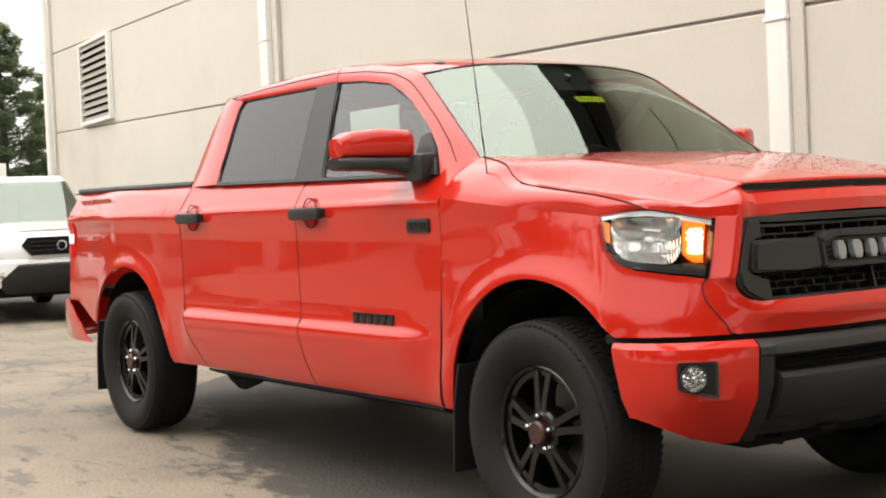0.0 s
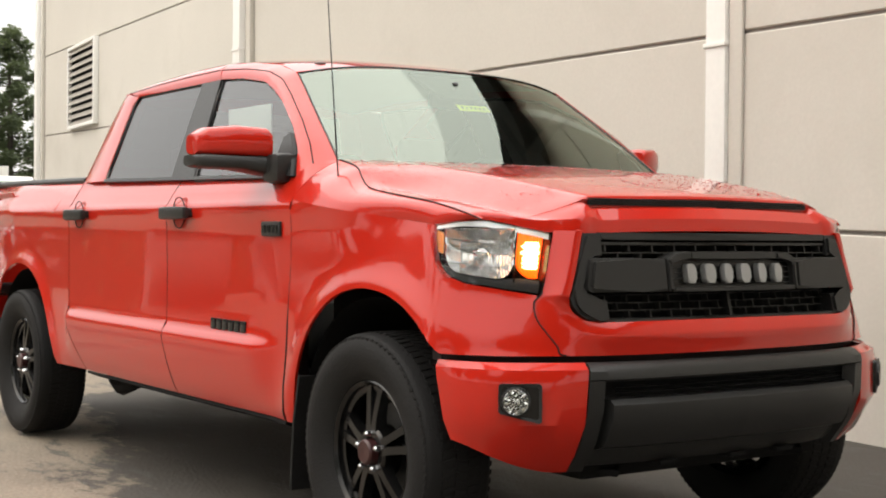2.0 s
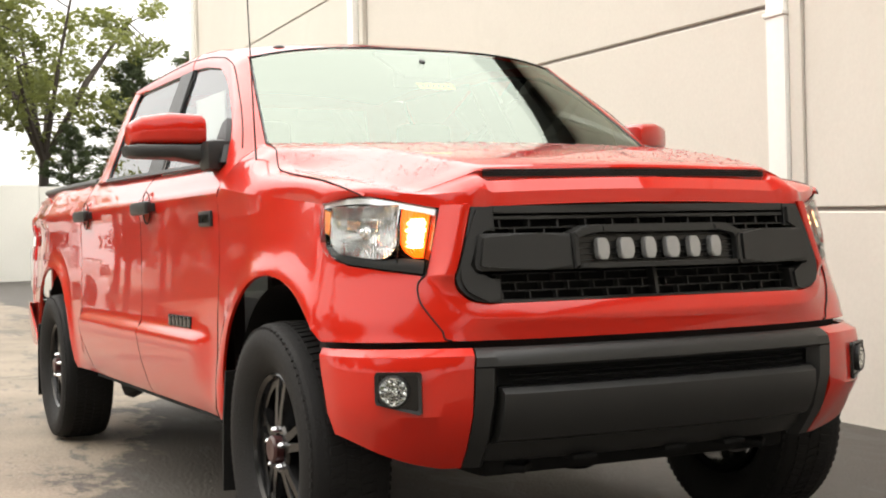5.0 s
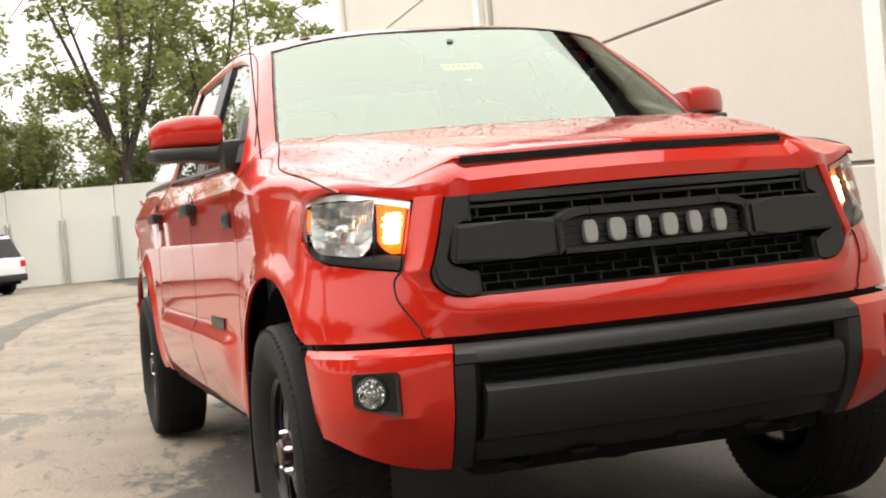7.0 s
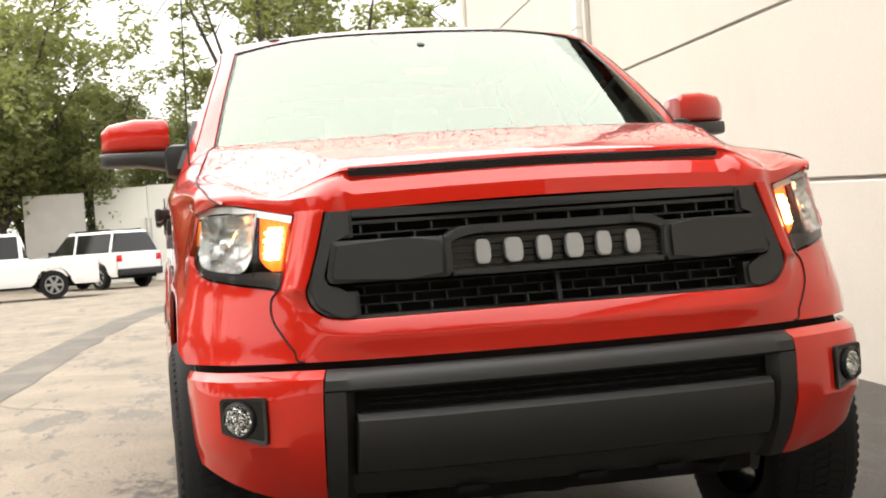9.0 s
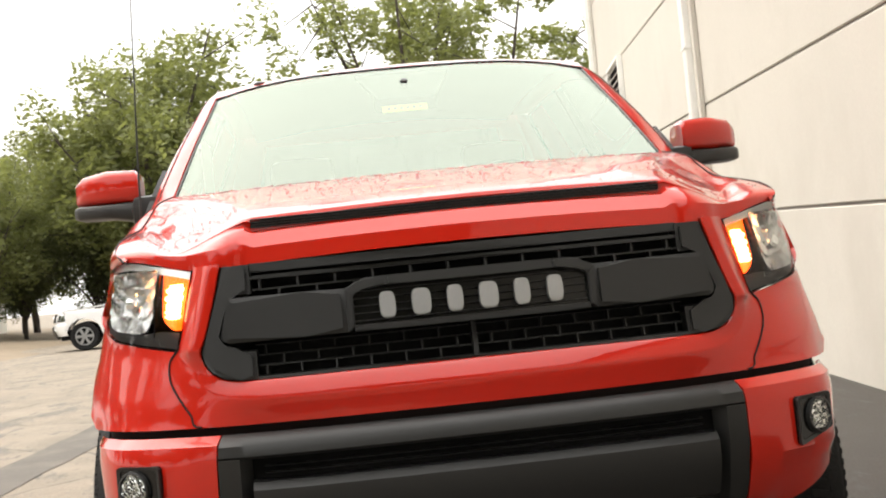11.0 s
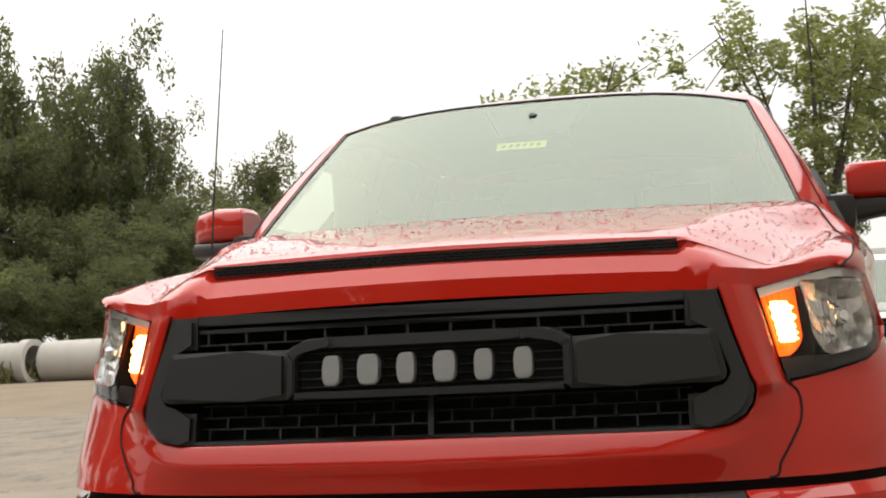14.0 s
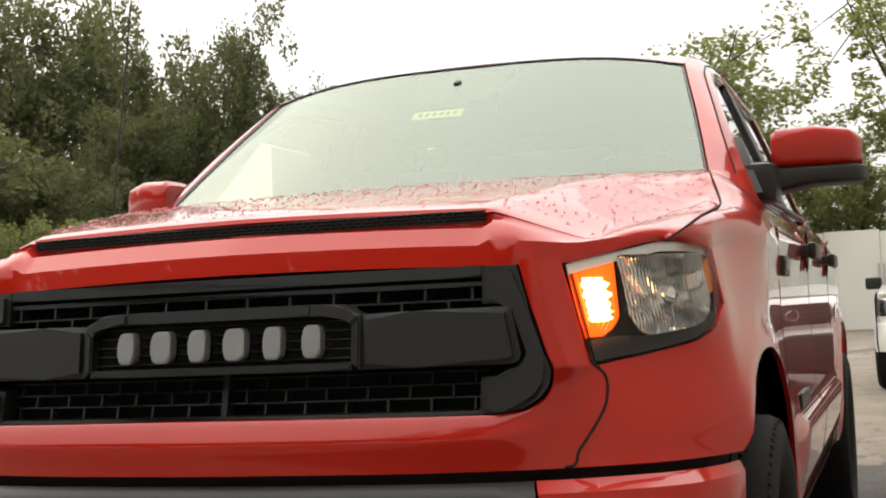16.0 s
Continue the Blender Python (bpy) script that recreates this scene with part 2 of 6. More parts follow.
def spline(pts, t):
    """Catmull-Rom through pts, t from 0 to len - 1."""
    n = len(pts) - 1
    t = min(max(t, 0.0), n - 1e-9)
    i = int(t)
    f = t - i
    p = [pts[min(max(k, 0), n)] for k in (i - 1, i, i + 1, i + 2)]
    return tuple(0.5 * (2 * b + (c - a) * f + (2 * a - 5 * b + 4 * c - d) * f * f + (3 * b - a - 3 * c + d) * f ** 3) for a, b, c, d in zip(*p))


def poly(pts, t):
    """Straight pieces through pts, t from 0 to 1 by length."""
    ls = [math.dist(a, b) for a, b in zip(pts, pts[1:])]
    d = t * sum(ls)
    for a, b, k in zip(pts, pts[1:], ls):
        if d <= k + 1e-9:
            f = d / k if k else 0
            return tuple(x + (y - x) * f for x, y in zip(a, b))
        d -= k
    return tuple(pts[-1])


def interp(x, table):
    xs, ys = zip(*table)
    return float(np.interp(x, xs, ys))


def smooth01(t):
    t = min(max(t, 0.0), 1.0)
    return t * t * (3 - 2 * t)


def ruled(a, b, nu, nw, fn, curve=poly):
    """Points of fn between the plan curves a and b."""
    rows = []
    for j in range(nw + 1):
        w = j / nw
        row = []
        for i in range(nu + 1):
            p, q = curve(a, i / nu), curve(b, i / nu)
            row.append(fn(*[x + (y - x) * w for x, y in zip(p, q)]))
        rows.append(row)
    return rows


def bowed(a, b, nu, nw, out=(0, 0, 0), curve=poly, fade=False):
    """A sheet between the space curves a and b, bulging by out half way."""
    rows = []
    for j in range(nw + 1):
        w = j / nw
        k = 4 * w * (1 - w)
        row = []
        for i in range(nu + 1):
            p, q = curve(a, i / nu), curve(b, i / nu)
            k = 4 * w * (1 - w) * ((1 - (i / nu) ** 4) if fade else 1)
            row.append(tuple(x + (y - x) * w + o * k for x, y, o in zip(p, q, out)))
        rows.append(row)
    return rows


def mirrored(rows):
    return [[(x, -y, z) for x, y, z in r] for r in rows]


def tube(bm, pts, radii, seg=8, cap=True):
    rings = []
    for i, p in enumerate(pts):
        p = Vector(p)
        d = (Vector(pts[min(i + 1, len(pts) - 1)]) - Vector(pts[max(i - 1, 0)])).normalized()
        q = d.to_track_quat("Z", "Y")
        rings.append([bm.verts.new(p + q @ Vector((math.cos(a) * radii[i], math.sin(a) * radii[i], 0))) for a in (2 * math.pi * k / seg for k in range(seg))])
    for a, b in zip(rings, rings[1:]):
        for k in range(seg):
            bm.faces.new((a[k], a[(k + 1) % seg], b[(k + 1) % seg], b[k]))
    if cap:
        bm.faces.new(rings[0][::-1])
        bm.faces.new(rings[-1])
    return bm


def lathe(bm, profile, seg=48, axis="y", centre=(0, 0, 0)):
    """Turns (along, radius) pairs round an axis."""
    rings = []
    for a, r in profile:
        ring = []
        for k in range(seg):
            t = 2 * math.pi * k / seg
            c, s = r * math.cos(t), r * math.sin(t)
            p = {"x": (a, c, s), "y": (c, a, s), "z": (c, s, a)}[axis]
            ring.append(bm.verts.new(Vector(p) + Vector(centre)))
        rings.append(ring)
    for a, b in zip(rings, rings[1:]):
        for k in range(seg):
            bm.faces.new((a[k], a[(k + 1) % seg], b[(k + 1) % seg], b[k]))
    return bm


def prism(bm, outline, depth, place):
    """A flat outline of (a, b) pairs, given depth; place turns (a, b, d) into a point."""
    f = [bm.verts.new(place(a, b, 0)) for a, b in outline]
    k = [bm.verts.new(place(a, b, depth)) for a, b in outline]
    bm.faces.new(f)
    bm.faces.new(k[::-1])
    for i in range(len(f)):
        j = (i + 1) % len(f)
        bm.faces.new((f[i], k[i], k[j], f[j]))
    return bm


def thing(name, label, category, m=None, group="", kind=""):
    ob = new(name)
    ob.empty_display_size = 0.2
    if m is not None:
        ob.matrix_basis = m
    return tagged(ob, label, category, group, kind)


# ---- setting ----
def wall_y(x):
    return 2.72 - 0.116 * x


WALL_TURN = math.degrees(math.atan(-0.116))
RISE = 0.028


def build_setting():
    bm = bmesh.new()
    xs = [-900, -300, -120, -80] + [-60 + 1.5 * i for i in range(54)] + [25, 40, 80, 200, 900]
    ys = [-900, -300, -120, -80] + [-45 + 2.0 * i for i in range(36)] + [30, 45, 80, 200, 900]
    rows = [[(x, y, -0.004) for y in ys] for x in xs]
    tagged(link("ground", grid(rows), ASPHALT), "worn pale asphalt lot with damp dark patches and shade painted under the truck", "asphalt", kind="structure")
    edge = [(-20 - 45 * i / 32, -8.2 - 0.05 * i + 0.7 * math.sin(i * 0.85)) for i in range(33)]
    lift = lambda x, z: -0.02 + (z + 0.02) * smooth01((-20 - x) / 7)
    rows = [[(x, y, -0.02), (x, y - 1.5, lift(x, 0.10)), (x, y - 4, lift(x, 0.28)), (x + 0.5, y - 7, lift(x, 0.40)), (x + 0.5, y - 15, lift(x, 0.45)), (x, y - 60, lift(x, 0.6))] for x, y in edge]
    tagged(link("gravel", grid(rows), GRAVEL), "tan gravel and dirt beyond the asphalt edge", "gravel", kind="structure")

    # darker repaired lane running away from the truck
    lane = [(-4.0, -2.7, 0.45), (-8, -2.42, 0.5), (-12, -2.15, 0.5), (-16, -1.8, 0.48), (-20, -1.3, 0.55), (-24, -0.45, 0.7), (-28, 1.2, 1.0)]
    rows = []
    for i in range(41):
        x, y, w = spline(lane, 6 * i / 40)
        rows.append([(x, y + w * (k / 4 - 0.5) * (1 + 0.25 * noise.noise(Vector((x * 0.8, k, 2)))), 0.0005) for k in range(5)])
    tagged(link("repaired_lane", grid(rows), LANE), "darker worn lane in the asphalt", "asphalt", kind="structure")

    # building wall of tall precast panels, with recessed joints
    top, x_end, x_start = 6.5, -23.0, 14.0
    posts = [-2.17, -10.95, -19.7 - 3.0]
    lines = [1.19, 2.40, 3.95, 5.5]
    wall = thing("wall_building", "beige precast concrete panel wall of a large building", "wall", kind="structure")
    bays = [x_start, 6.6, -2.17, -10.95, x_end]
    low_top = 4.75
    for x0, x1 in zip(bays, bays[1:]):
        bay_top = low_top if x0 > -10.0 else top
        levels = [z for z in lines if z < bay_top - 0.4]
        for z0, z1 in zip([-0.3] + levels, levels + [bay_top]):
            bm = bmesh.new()
            g = 0.011
            vs = []
            for x in (x0 - 0.006, x1 + 0.006):
                r = RISE * (-2.3 - x)
                for z in (z0 + (r if z0 > 0 else 0) + g, z1 + (r if z1 < bay_top else 0) - g):
                    vs.append((x, z))
            a, b, c, d = vs
            quad = [a, c, d, b]
            prism(bm, quad, 0.2, lambda p, q, k: Vector((p + 0.116 * k, wall_y(p) + k, q)))
            bmesh.ops.bevel(bm, geom=list(bm.edges), offset=0.008, segments=1, affect="EDGES")
            part("panel", bm, WALL, wall, smooth=False)
    for xa, xb, zt in ((x_start, -10.95, low_top), (-10.95, x_end + 0.01, top)):
        bm = bmesh.new()
        prism(bm, [(xa, -0.3), (xb, -0.3), (xb, zt - 0.02), (xa, zt - 0.02)], 0.3, lambda p, q, k: Vector((p + 0.116 * k, wall_y(p) + 0.02 + k, q)))
        part("backing", bm, JOINT, wall, smooth=False)
    bm = bmesh.new()
    prism(bm, [(x_start, low_top - 0.12), (-10.95, low_top - 0.12), (-10.95, low_top + 0.2), (x_start, low_top + 0.2)], 0.7, lambda p, q, k: Vector((p + 0.116 * k, wall_y(p) - 0.25 + k, q)))
    part("roof_edge", bm, DARK, wall, "dark metal roof edge", smooth=False)
    bm = boxes(((0, 0.05, -0.3), (0.3, 14, top - 0.03)))
    ob = part("return_wall", bm, WALL, wall, smooth=False)
    ob.matrix_basis = pose(x_end + 0.02, wall_y(x_end), 0, 0, 0, WALL_TURN)
    # white downpipes with collars
    for x, w, d in ((-2.17, 0.32, 0.05), (-10.95, 0.42, 0.13), (-22.75, 0.40, 0.13)):
        rim_z = low_top - 0.13 if x > -10.0 else top - 0.05
        pipe = thing("downpipe", "white metal downpipe fixed to the wall", "pipe", pose(x, wall_y(x) - 0.002, 0, 0, 0, WALL_TURN), "downpipes")
        part("pipe", boxes(((-w / 2, -d, -0.1), (w / 2 * 0.2, 0, rim_z)), bevel=0.012), WHITETRIM, pipe)
        part("backplate", boxes(((w * 0.11, -d * 0.45, -0.1), (w / 2, 0, rim_z)), bevel=0.008), WALL, pipe)
        for z in ((2.32, 4.3) if x > -5 else (3.3, 5.8)):
            part("collar", boxes(((-w / 2 - 0.012, -d - 0.012, z), (w / 2 * 0.25, 0, z + 0.03)), bevel=0.005), WHITETRIM, pipe)
    # louvre
    lx = -19.25
    lou = thing("wall_louvre", "grey metal wall louvre with dark slots in a pale frame", "vent", pose(lx, wall_y(lx) - 0.003, 0, 0, 0, WALL_TURN))
    z0, z1, hw = 2.93, 4.40, 0.98
    part("backing", boxes(((-hw + 0.05, -0.02, z0 + 0.05), (hw - 0.05, 0, z1 - 0.05))), DARK, lou)
    for lo, hi in (((-hw, -0.09, z0), (-hw + 0.06, 0, z1)), ((hw - 0.06, -0.09, z0), (hw, 0, z1)), ((-hw + 0.06, -0.09, z0), (hw - 0.06, 0, z0 + 0.06)), ((-hw + 0.06, -0.09, z1 - 0.06), (hw - 0.06, 0, z1))):
        part("frame", boxes((lo, hi), bevel=0.006), WHITETRIM, lou)
    k = 11
    for i in range(k):
        z = z0 + 0.10 + (z1 - z0 - 0.2) * i / (k - 1)
        bm = bmesh.new()
        prism(bm, [(-0.085, z - 0.05), (-0.078, z - 0.055), (-0.025, z + 0.035), (-0.032, z + 0.04)], 2 * hw - 0.13, lambda a, b, d: Vector((-hw + 0.065 + d, a, b)))
        part("slat", bm, SLAT, lou, smooth=False)

    # far cream wall with steel posts
    far = thing("wall_far", "pale cream boundary wall with grey steel posts", "wall", kind="structure")
    ys = [-3.2 + 1.9 * i for i in range(9)]
    for i, (a, b) in enumerate(zip(ys, ys[1:])):
        part("panel", boxes(((-47.15, a + 0.008, -0.1), (-47.0, b - 0.008, 3.45 + 0.04 * math.sin(i * 2.0))), bevel=0.01), FENCE, far)
    for y in ys[1:7]:
        part("post", boxes(((-47.0, y - 0.11, -0.1), (-46.9, y - 0.05, 2.3)), ((-47.0, y + 0.05, -0.1), (-46.9, y + 0.11, 2.3)), bevel=0.008), CONCRETE, far)
    part("panel", boxes(((-46.3, -5.6, -0.1), (-46.1, -3.5, 3.3)), bevel=0.01), CONCRETE, far)


build_setting()


# ---- pickup truck ----
SIDE = [(0.42, 0.935), (0.47, 0.960), (0.56, 0.985), (0.64, 0.998), (0.690, 1.003), (0.712, 0.996), (0.735, 0.976), (0.80, 0.970), (1.00, 0.963), (1.15, 0.962),
        (1.225, 0.968), (1.242, 0.966), (1.262, 0.950), (1.31, 0.922), (1.345, 0.895), (1.37, 0.880), (1.42, 0.868)]
SIDE_PLAIN = [(0.42, 0.945), (0.47, 0.965), (0.56, 0.972), (0.80, 0.972), (1.00, 0.963), (1.15, 0.962), (1.225, 0.968), (1.242, 0.966), (1.262, 0.950), (1.31, 0.922), (1.37, 0.885), (1.42, 0.872)]
AXLES = (0.0, -3.70)
HUB_Z = 0.405


def flare(x, z):
    f = 0.0
    for ax in AXLES:
        r = math.hypot(x - ax, (z - HUB_Z) * 1.0)
        f = max(f, 0.018 * math.exp(-((r - 0.550) / 0.055) ** 2))
    return f


def side_y(x, z):
    k = smooth01((x + 2.98) / 0.12) * smooth01((-0.60 - x) / 0.22)
    y = k * interp(z, SIDE) + (1 - k) * interp(z, SIDE_PLAIN)
    y += flare(x, z)
    if x < -3.9:
        y -= 0.075 * smooth01((-3.9 - x) / 0.95)
        y -= 0.012 * smooth01((z - 1.0) / 0.12) * smooth01((1.22 - z) / 0.05)
    return y


def side(x, z):
    return (x, side_y(x, z), z)


# plan curves of the nose at several heights: side, corner, seam, grille edge, centre
NOSE = {
    0.760: [(0.372, 0.957), (0.475, 0.920), (0.585, 0.822), (0.675, 0.655), (0.722, 0.500), (0.752, 0.290), (0.765, 0.0)],
    0.820: [(0.366, 0.957), (0.468, 0.915), (0.575, 0.815), (0.660, 0.668), (0.722, 0.515), (0.752, 0.300), (0.766, 0.0)],
    0.864: [(0.360, 0.955), (0.460, 0.905), (0.565, 0.805), (0.640, 0.685), (0.706, 0.530), (0.735, 0.300), (0.745, 0.0)],
    0.948: [(0.345, 0.945), (0.445, 0.885), (0.540, 0.795), (0.605, 0.709), (0.668, 0.640), (0.712, 0.300), (0.722, 0.0)],
    1.030: [(0.325, 0.930), (0.440, 0.872), (0.535, 0.788), (0.602, 0.688), (0.660, 0.615), (0.700, 0.300), (0.710, 0.0)],
    1.140: [(0.297, 0.908), (0.428, 0.855), (0.520, 0.768), (0.592, 0.661), (0.650, 0.588), (0.680, 0.300), (0.690, 0.0)],
    1.200: [(0.290, 0.893), (0.420, 0.851), (0.505, 0.765), (0.575, 0.658), (0.630, 0.580), (0.660, 0.300), (0.670, 0.0)],
}
BUMPER = {
    0.400: [(0.500, 0.880), (0.530, 0.850), (0.560, 0.790), (0.590, 0.700), (0.625, 0.628), (0.690, 0.40), (0.710, 0.0)],
    0.460: [(0.455, 0.925), (0.510, 0.890), (0.575, 0.830), (0.630, 0.735), (0.675, 0.634), (0.730, 0.40), (0.745, 0.0)],
    0.560: [(0.418, 0.947), (0.500, 0.930), (0.595, 0.877), (0.675, 0.775), (0.728, 0.638), (0.770, 0.40), (0.785, 0.0)],
    0.690: [(0.392, 0.956), (0.490, 0.938), (0.602, 0.877), (0.678, 0.765), (0.735, 0.634), (0.777, 0.40), (0.792, 0.0)],
    0.725: [(0.387, 0.956), (0.490, 0.932), (0.598, 0.870), (0.672, 0.760), (0.732, 0.630), (0.772, 0.40), (0.788, 0.0)],
    0.745: [(0.387, 0.946), (0.480, 0.915), (0.575, 0.845), (0.645, 0.740), (0.700, 0.620), (0.745, 0.40), (0.760, 0.0)],
}


def on_curve(table, v, z):
    zs = sorted(table)
    cols = [(float(np.interp(z, zs, [table[k][i][0] for k in zs])), float(np.interp(z, zs, [table[k][i][1] for k in zs]))) for i in range(7)]
    x, y = spline(cols, v)
    return (x, y, z)


def nose(v, z, push=0.0):
    x, y, z = on_curve(NOSE, v, z)
    return (x + push, y, z)


def fender(v, z):
    """v from -1 (door seam) through 0 (nose) to 3 (seam beside the grille)."""
    if v >= 0:
        x, y, z = nose(v, z)
        return (x, y + flare(x, z) * (1 - smooth01(v / 0.8)), z)
    x0, y0, _ = nose(0, z)
    x = -0.555 + (x0 + 0.555) * (1 + v)
    k = smooth01((1 + v - 0.35) / 0.65)
    return (x, side_y(x, z) * (1 - k) + (y0 + flare(x, z)) * k, z)


def arch(ax, x, r=0.535, sq=1.0):
    d = 1 - ((x - ax) / r) ** 2
    return HUB_Z + 0.545 * (max(d, 0.0) ** 0.42) if d > 0 else 0.0


def both(name, rows, material, parent, label="", thick=0.012, **kw):
    obs = []
    for r in (rows, mirrored(rows)):
        obs.append(solid(part(name, grid(r), material, parent, label, **kw), thick))
    return obs


SEAM = [(-0.478, 0.800, 1.402), (-0.36, 0.822, 1.383), (-0.283, 0.836, 1.362), (-0.239, 0.850, 1.332), (-0.15, 0.870, 1.290), (0.05, 0.884, 1.262), (0.25, 0.880, 1.236), (0.40, 0.866, 1.204), (0.462, 0.838, 1.178)]


def hood_point(u, s):
    """u: -1 to 1 across, s: 0 at the windscreen to 1 at the lip over the grille."""
    a = abs(u)
    ex, ey, ez = spline(SEAM, s * (len(SEAM) - 1))
    flat = 0.62
    if a <= flat:
        y = a / flat * (0.70 - 0.174 * min(s / 0.86, 1) ** 1.2)
    else:
        y0 = 0.70 - 0.174 * min(s / 0.86, 1) ** 1.2
        y = y0 + (ey - y0) * (a - flat) / (1 - flat)
    prof = [(0.0, -0.455, 1.412), (0.3, -0.10, 1.382), (0.55, 0.22, 1.338), (0.75, 0.47, 1.295), (0.84, 0.580, 1.273), (0.860, 0.604, 1.265), (0.866, 0.609, 1.256), (0.870, 0.603, 1.251), (0.880, 0.604, 1.231), (0.90, 0.632, 1.225), (0.95, 0.664, 1.190), (1.0, 0.672, 1.150)]
    ks, px, pz = zip(*prof)
    cx, cz = float(np.interp(s, ks, px)), float(np.interp(s, ks, pz))
    lip = [(0.0, 0.672, 1.150), (0.62, 0.638, 1.150), (0.80, 0.585, 1.150), (0.9, 0.530, 1.166), (1.0, 0.462, 1.178)]
    lu, lx, lz = zip(*lip)
    back = 0.672 - float(np.interp(a, lu, lx))
    if a <= flat:
        k = (a / flat) ** 2
        return (cx - back * smooth01(s), math.copysign(y, u), cz - 0.010 * k)
    w = (a - flat) / (1 - flat)
    tz = float(np.interp(s, ks, [1.412, 1.382, 1.338, 1.295, 1.270, 1.262, 1.258, 1.256, 1.250, 1.236, 1.200, 1.150])) - 0.010
    xs = cx - (0.672 - 0.638) * smooth01(s)
    x = xs + (ex - xs) * w
    lip_x = sorted(nose(1.2 + 0.1 * i, 1.16)[1::-1] for i in range(49))
    k = smooth01((s - 0.80) / 0.20)
    x += (interp(y, lip_x) - 0.006 - x) * k * smooth01(w / 0.12)
    # a steep facet below the crest, then a nearly level shelf out to the seam
    valley = interp(s, [(0.0, 1.0), (0.30, 1.0), (0.5, 0.80), (0.7, 0.60), (0.86, 0.50), (1.0, 0.46)])
    q = min(w / valley, 1.0)
    shelf = max(w - valley, 0) / max(1 - valley, 0.02)
    floor_z = ez - 0.020 * smooth01((s - 0.38) / 0.3)
    z = tz + (floor_z - tz) * (0.85 * q + 0.15 * smooth01(q))
    if shelf > 0:
        z = floor_z + (ez - floor_z) * smooth01(shelf * 1.6) + 0.004 * math.sin(math.pi * shelf)
    z += (tz + (ez - tz) * smooth01((w - 0.40) / 0.6) - z) * smooth01((s - 0.90) / 0.10)
    return (x, math.copysign(y, u), z)


def build_wheel(truck, x, side_sign):
    """A black double-spoke wheel with an all-terrain tyre; the outer face looks to side_sign."""
    s = side_sign
    bm = bmesh.new()
    prof = [(0.070, 0.20), (0.078, 0.236), (0.094, 0.240), (0.098, 0.234), (0.088, 0.222), (0.05, 0.214), (-0.10, 0.208), (-0.118, 0.236)]
    lathe(bm, [(s * a, r) for a, r in prof], 56)
    wheel = part("wheel", bm, GLOSSB, truck, "gloss black alloy wheel with all-terrain tyre")
    wheel.matrix_basis = pose(x, s * 0.862, HUB_Z)
    R, W = 0.400, 0.138
    bm = bmesh.new()
    prof = [(0.090, 0.236), (0.102, 0.246), (0.122, 0.275), (0.137, 0.318), (0.138, 0.345), (0.130, 0.372), (0.118, 0.388), (0.105, 0.3945)]
    full = prof + [(0.05, 0.396), (0, 0.3965)] + [(-a, r) for a, r in [(0.05, 0.396)] + prof[::-1]]
    lathe(bm, [(s * a, r) for a, r in full], 72)
    tyre = part("tyre", bm, RUBBER, wheel)
    # tread and shoulder lugs
    bm = bmesh.new()
    n = 84
    for i in range(n):
        a = 2 * math.pi * i / n
        for k, (y0, y1, skew) in enumerate(((-0.128, -0.078, 0.25), (-0.070, -0.026, -0.4), (-0.020, 0.020, 0.4), (0.026, 0.070, -0.4), (0.078, 0.128, 0.25))):
            aa = a + (k % 2) * math.pi / n
            shoulder = abs(y0 + y1) > 0.15
            lo, hi = 0.375 if shoulder else 0.388, (R - 0.003) if shoulder else R
            g = bmesh.ops.create_cube(bm, size=1)["verts"]
            wide = 0.0185 if shoulder else 0.021
            for v in g:
                outer = v.co.z > 0
                yy = (y0 + y1) / 2 + v.co.y * (y1 - y0)
                rr = hi if outer else lo
                if shoulder and outer and abs(yy) > 0.1:
                    rr -= 0.013
                tt = aa + (v.co.x * wide * (0.88 if outer else 1.0) + skew * v.co.y * 0.022) / 0.4
                v.co = Vector((rr * math.cos(tt), s * yy, rr * math.sin(tt)))
        # sidewall ribs
        g = bmesh.ops.create_cube(bm, size=1)["verts"]
        for v in g:
            rr = 0.368 + v.co.z * 0.034
            tt = a + math.pi / n + v.co.x * 0.020 / 0.37
            v.co = Vector((rr * math.cos(tt), s * (0.1285 - 0.32 * (rr - 0.352) + v.co.y * 0.010), rr * math.sin(tt)))
    part("tread", bm, RUBBER, wheel, smooth=False)
    # barrel back and brake
    bm = bmesh.new()
    lathe(bm, [(s * -0.02, 0.02), (s * -0.02, 0.16), (s * -0.05, 0.165), (s * -0.05, 0.02)], 40)
    part("brake_disc", bm, mat_disc, wheel)
    for i in range(5):
        for d in (-0.165, 0.165):
            a = 2 * math.pi * (i + 0.25) / 5 + d
            bm = bmesh.new()
            c0, c1 = Vector((math.cos(a + d * 0.25), 0, math.sin(a + d * 0.25))), Vector((math.cos(a), 0, math.sin(a)))
            t = Vector((-math.sin(a), 0, math.cos(a)))
            pts = []
            for r, wd, y, dep in ((0.060, 0.026, 0.092, 0.045), (0.12, 0.021, 0.088, 0.034), (0.19, 0.021, 0.080, 0.028), (0.230, 0.030, 0.076, 0.03)):
                c = (c0 if r < 0.1 else c1) * r
                pts.append([c + t * wd + Vector((0, s * (y - dep), 0)), c + t * wd * 0.6 + Vector((0, s * y, 0)), c - t * wd * 0.6 + Vector((0, s * y, 0)), c - t * wd + Vector((0, s * (y - dep), 0))])
            grid(pts, bm, closed=True)
            part("spoke", bm, GLOSSB, wheel, sharp=25)
    bm = bmesh.new()
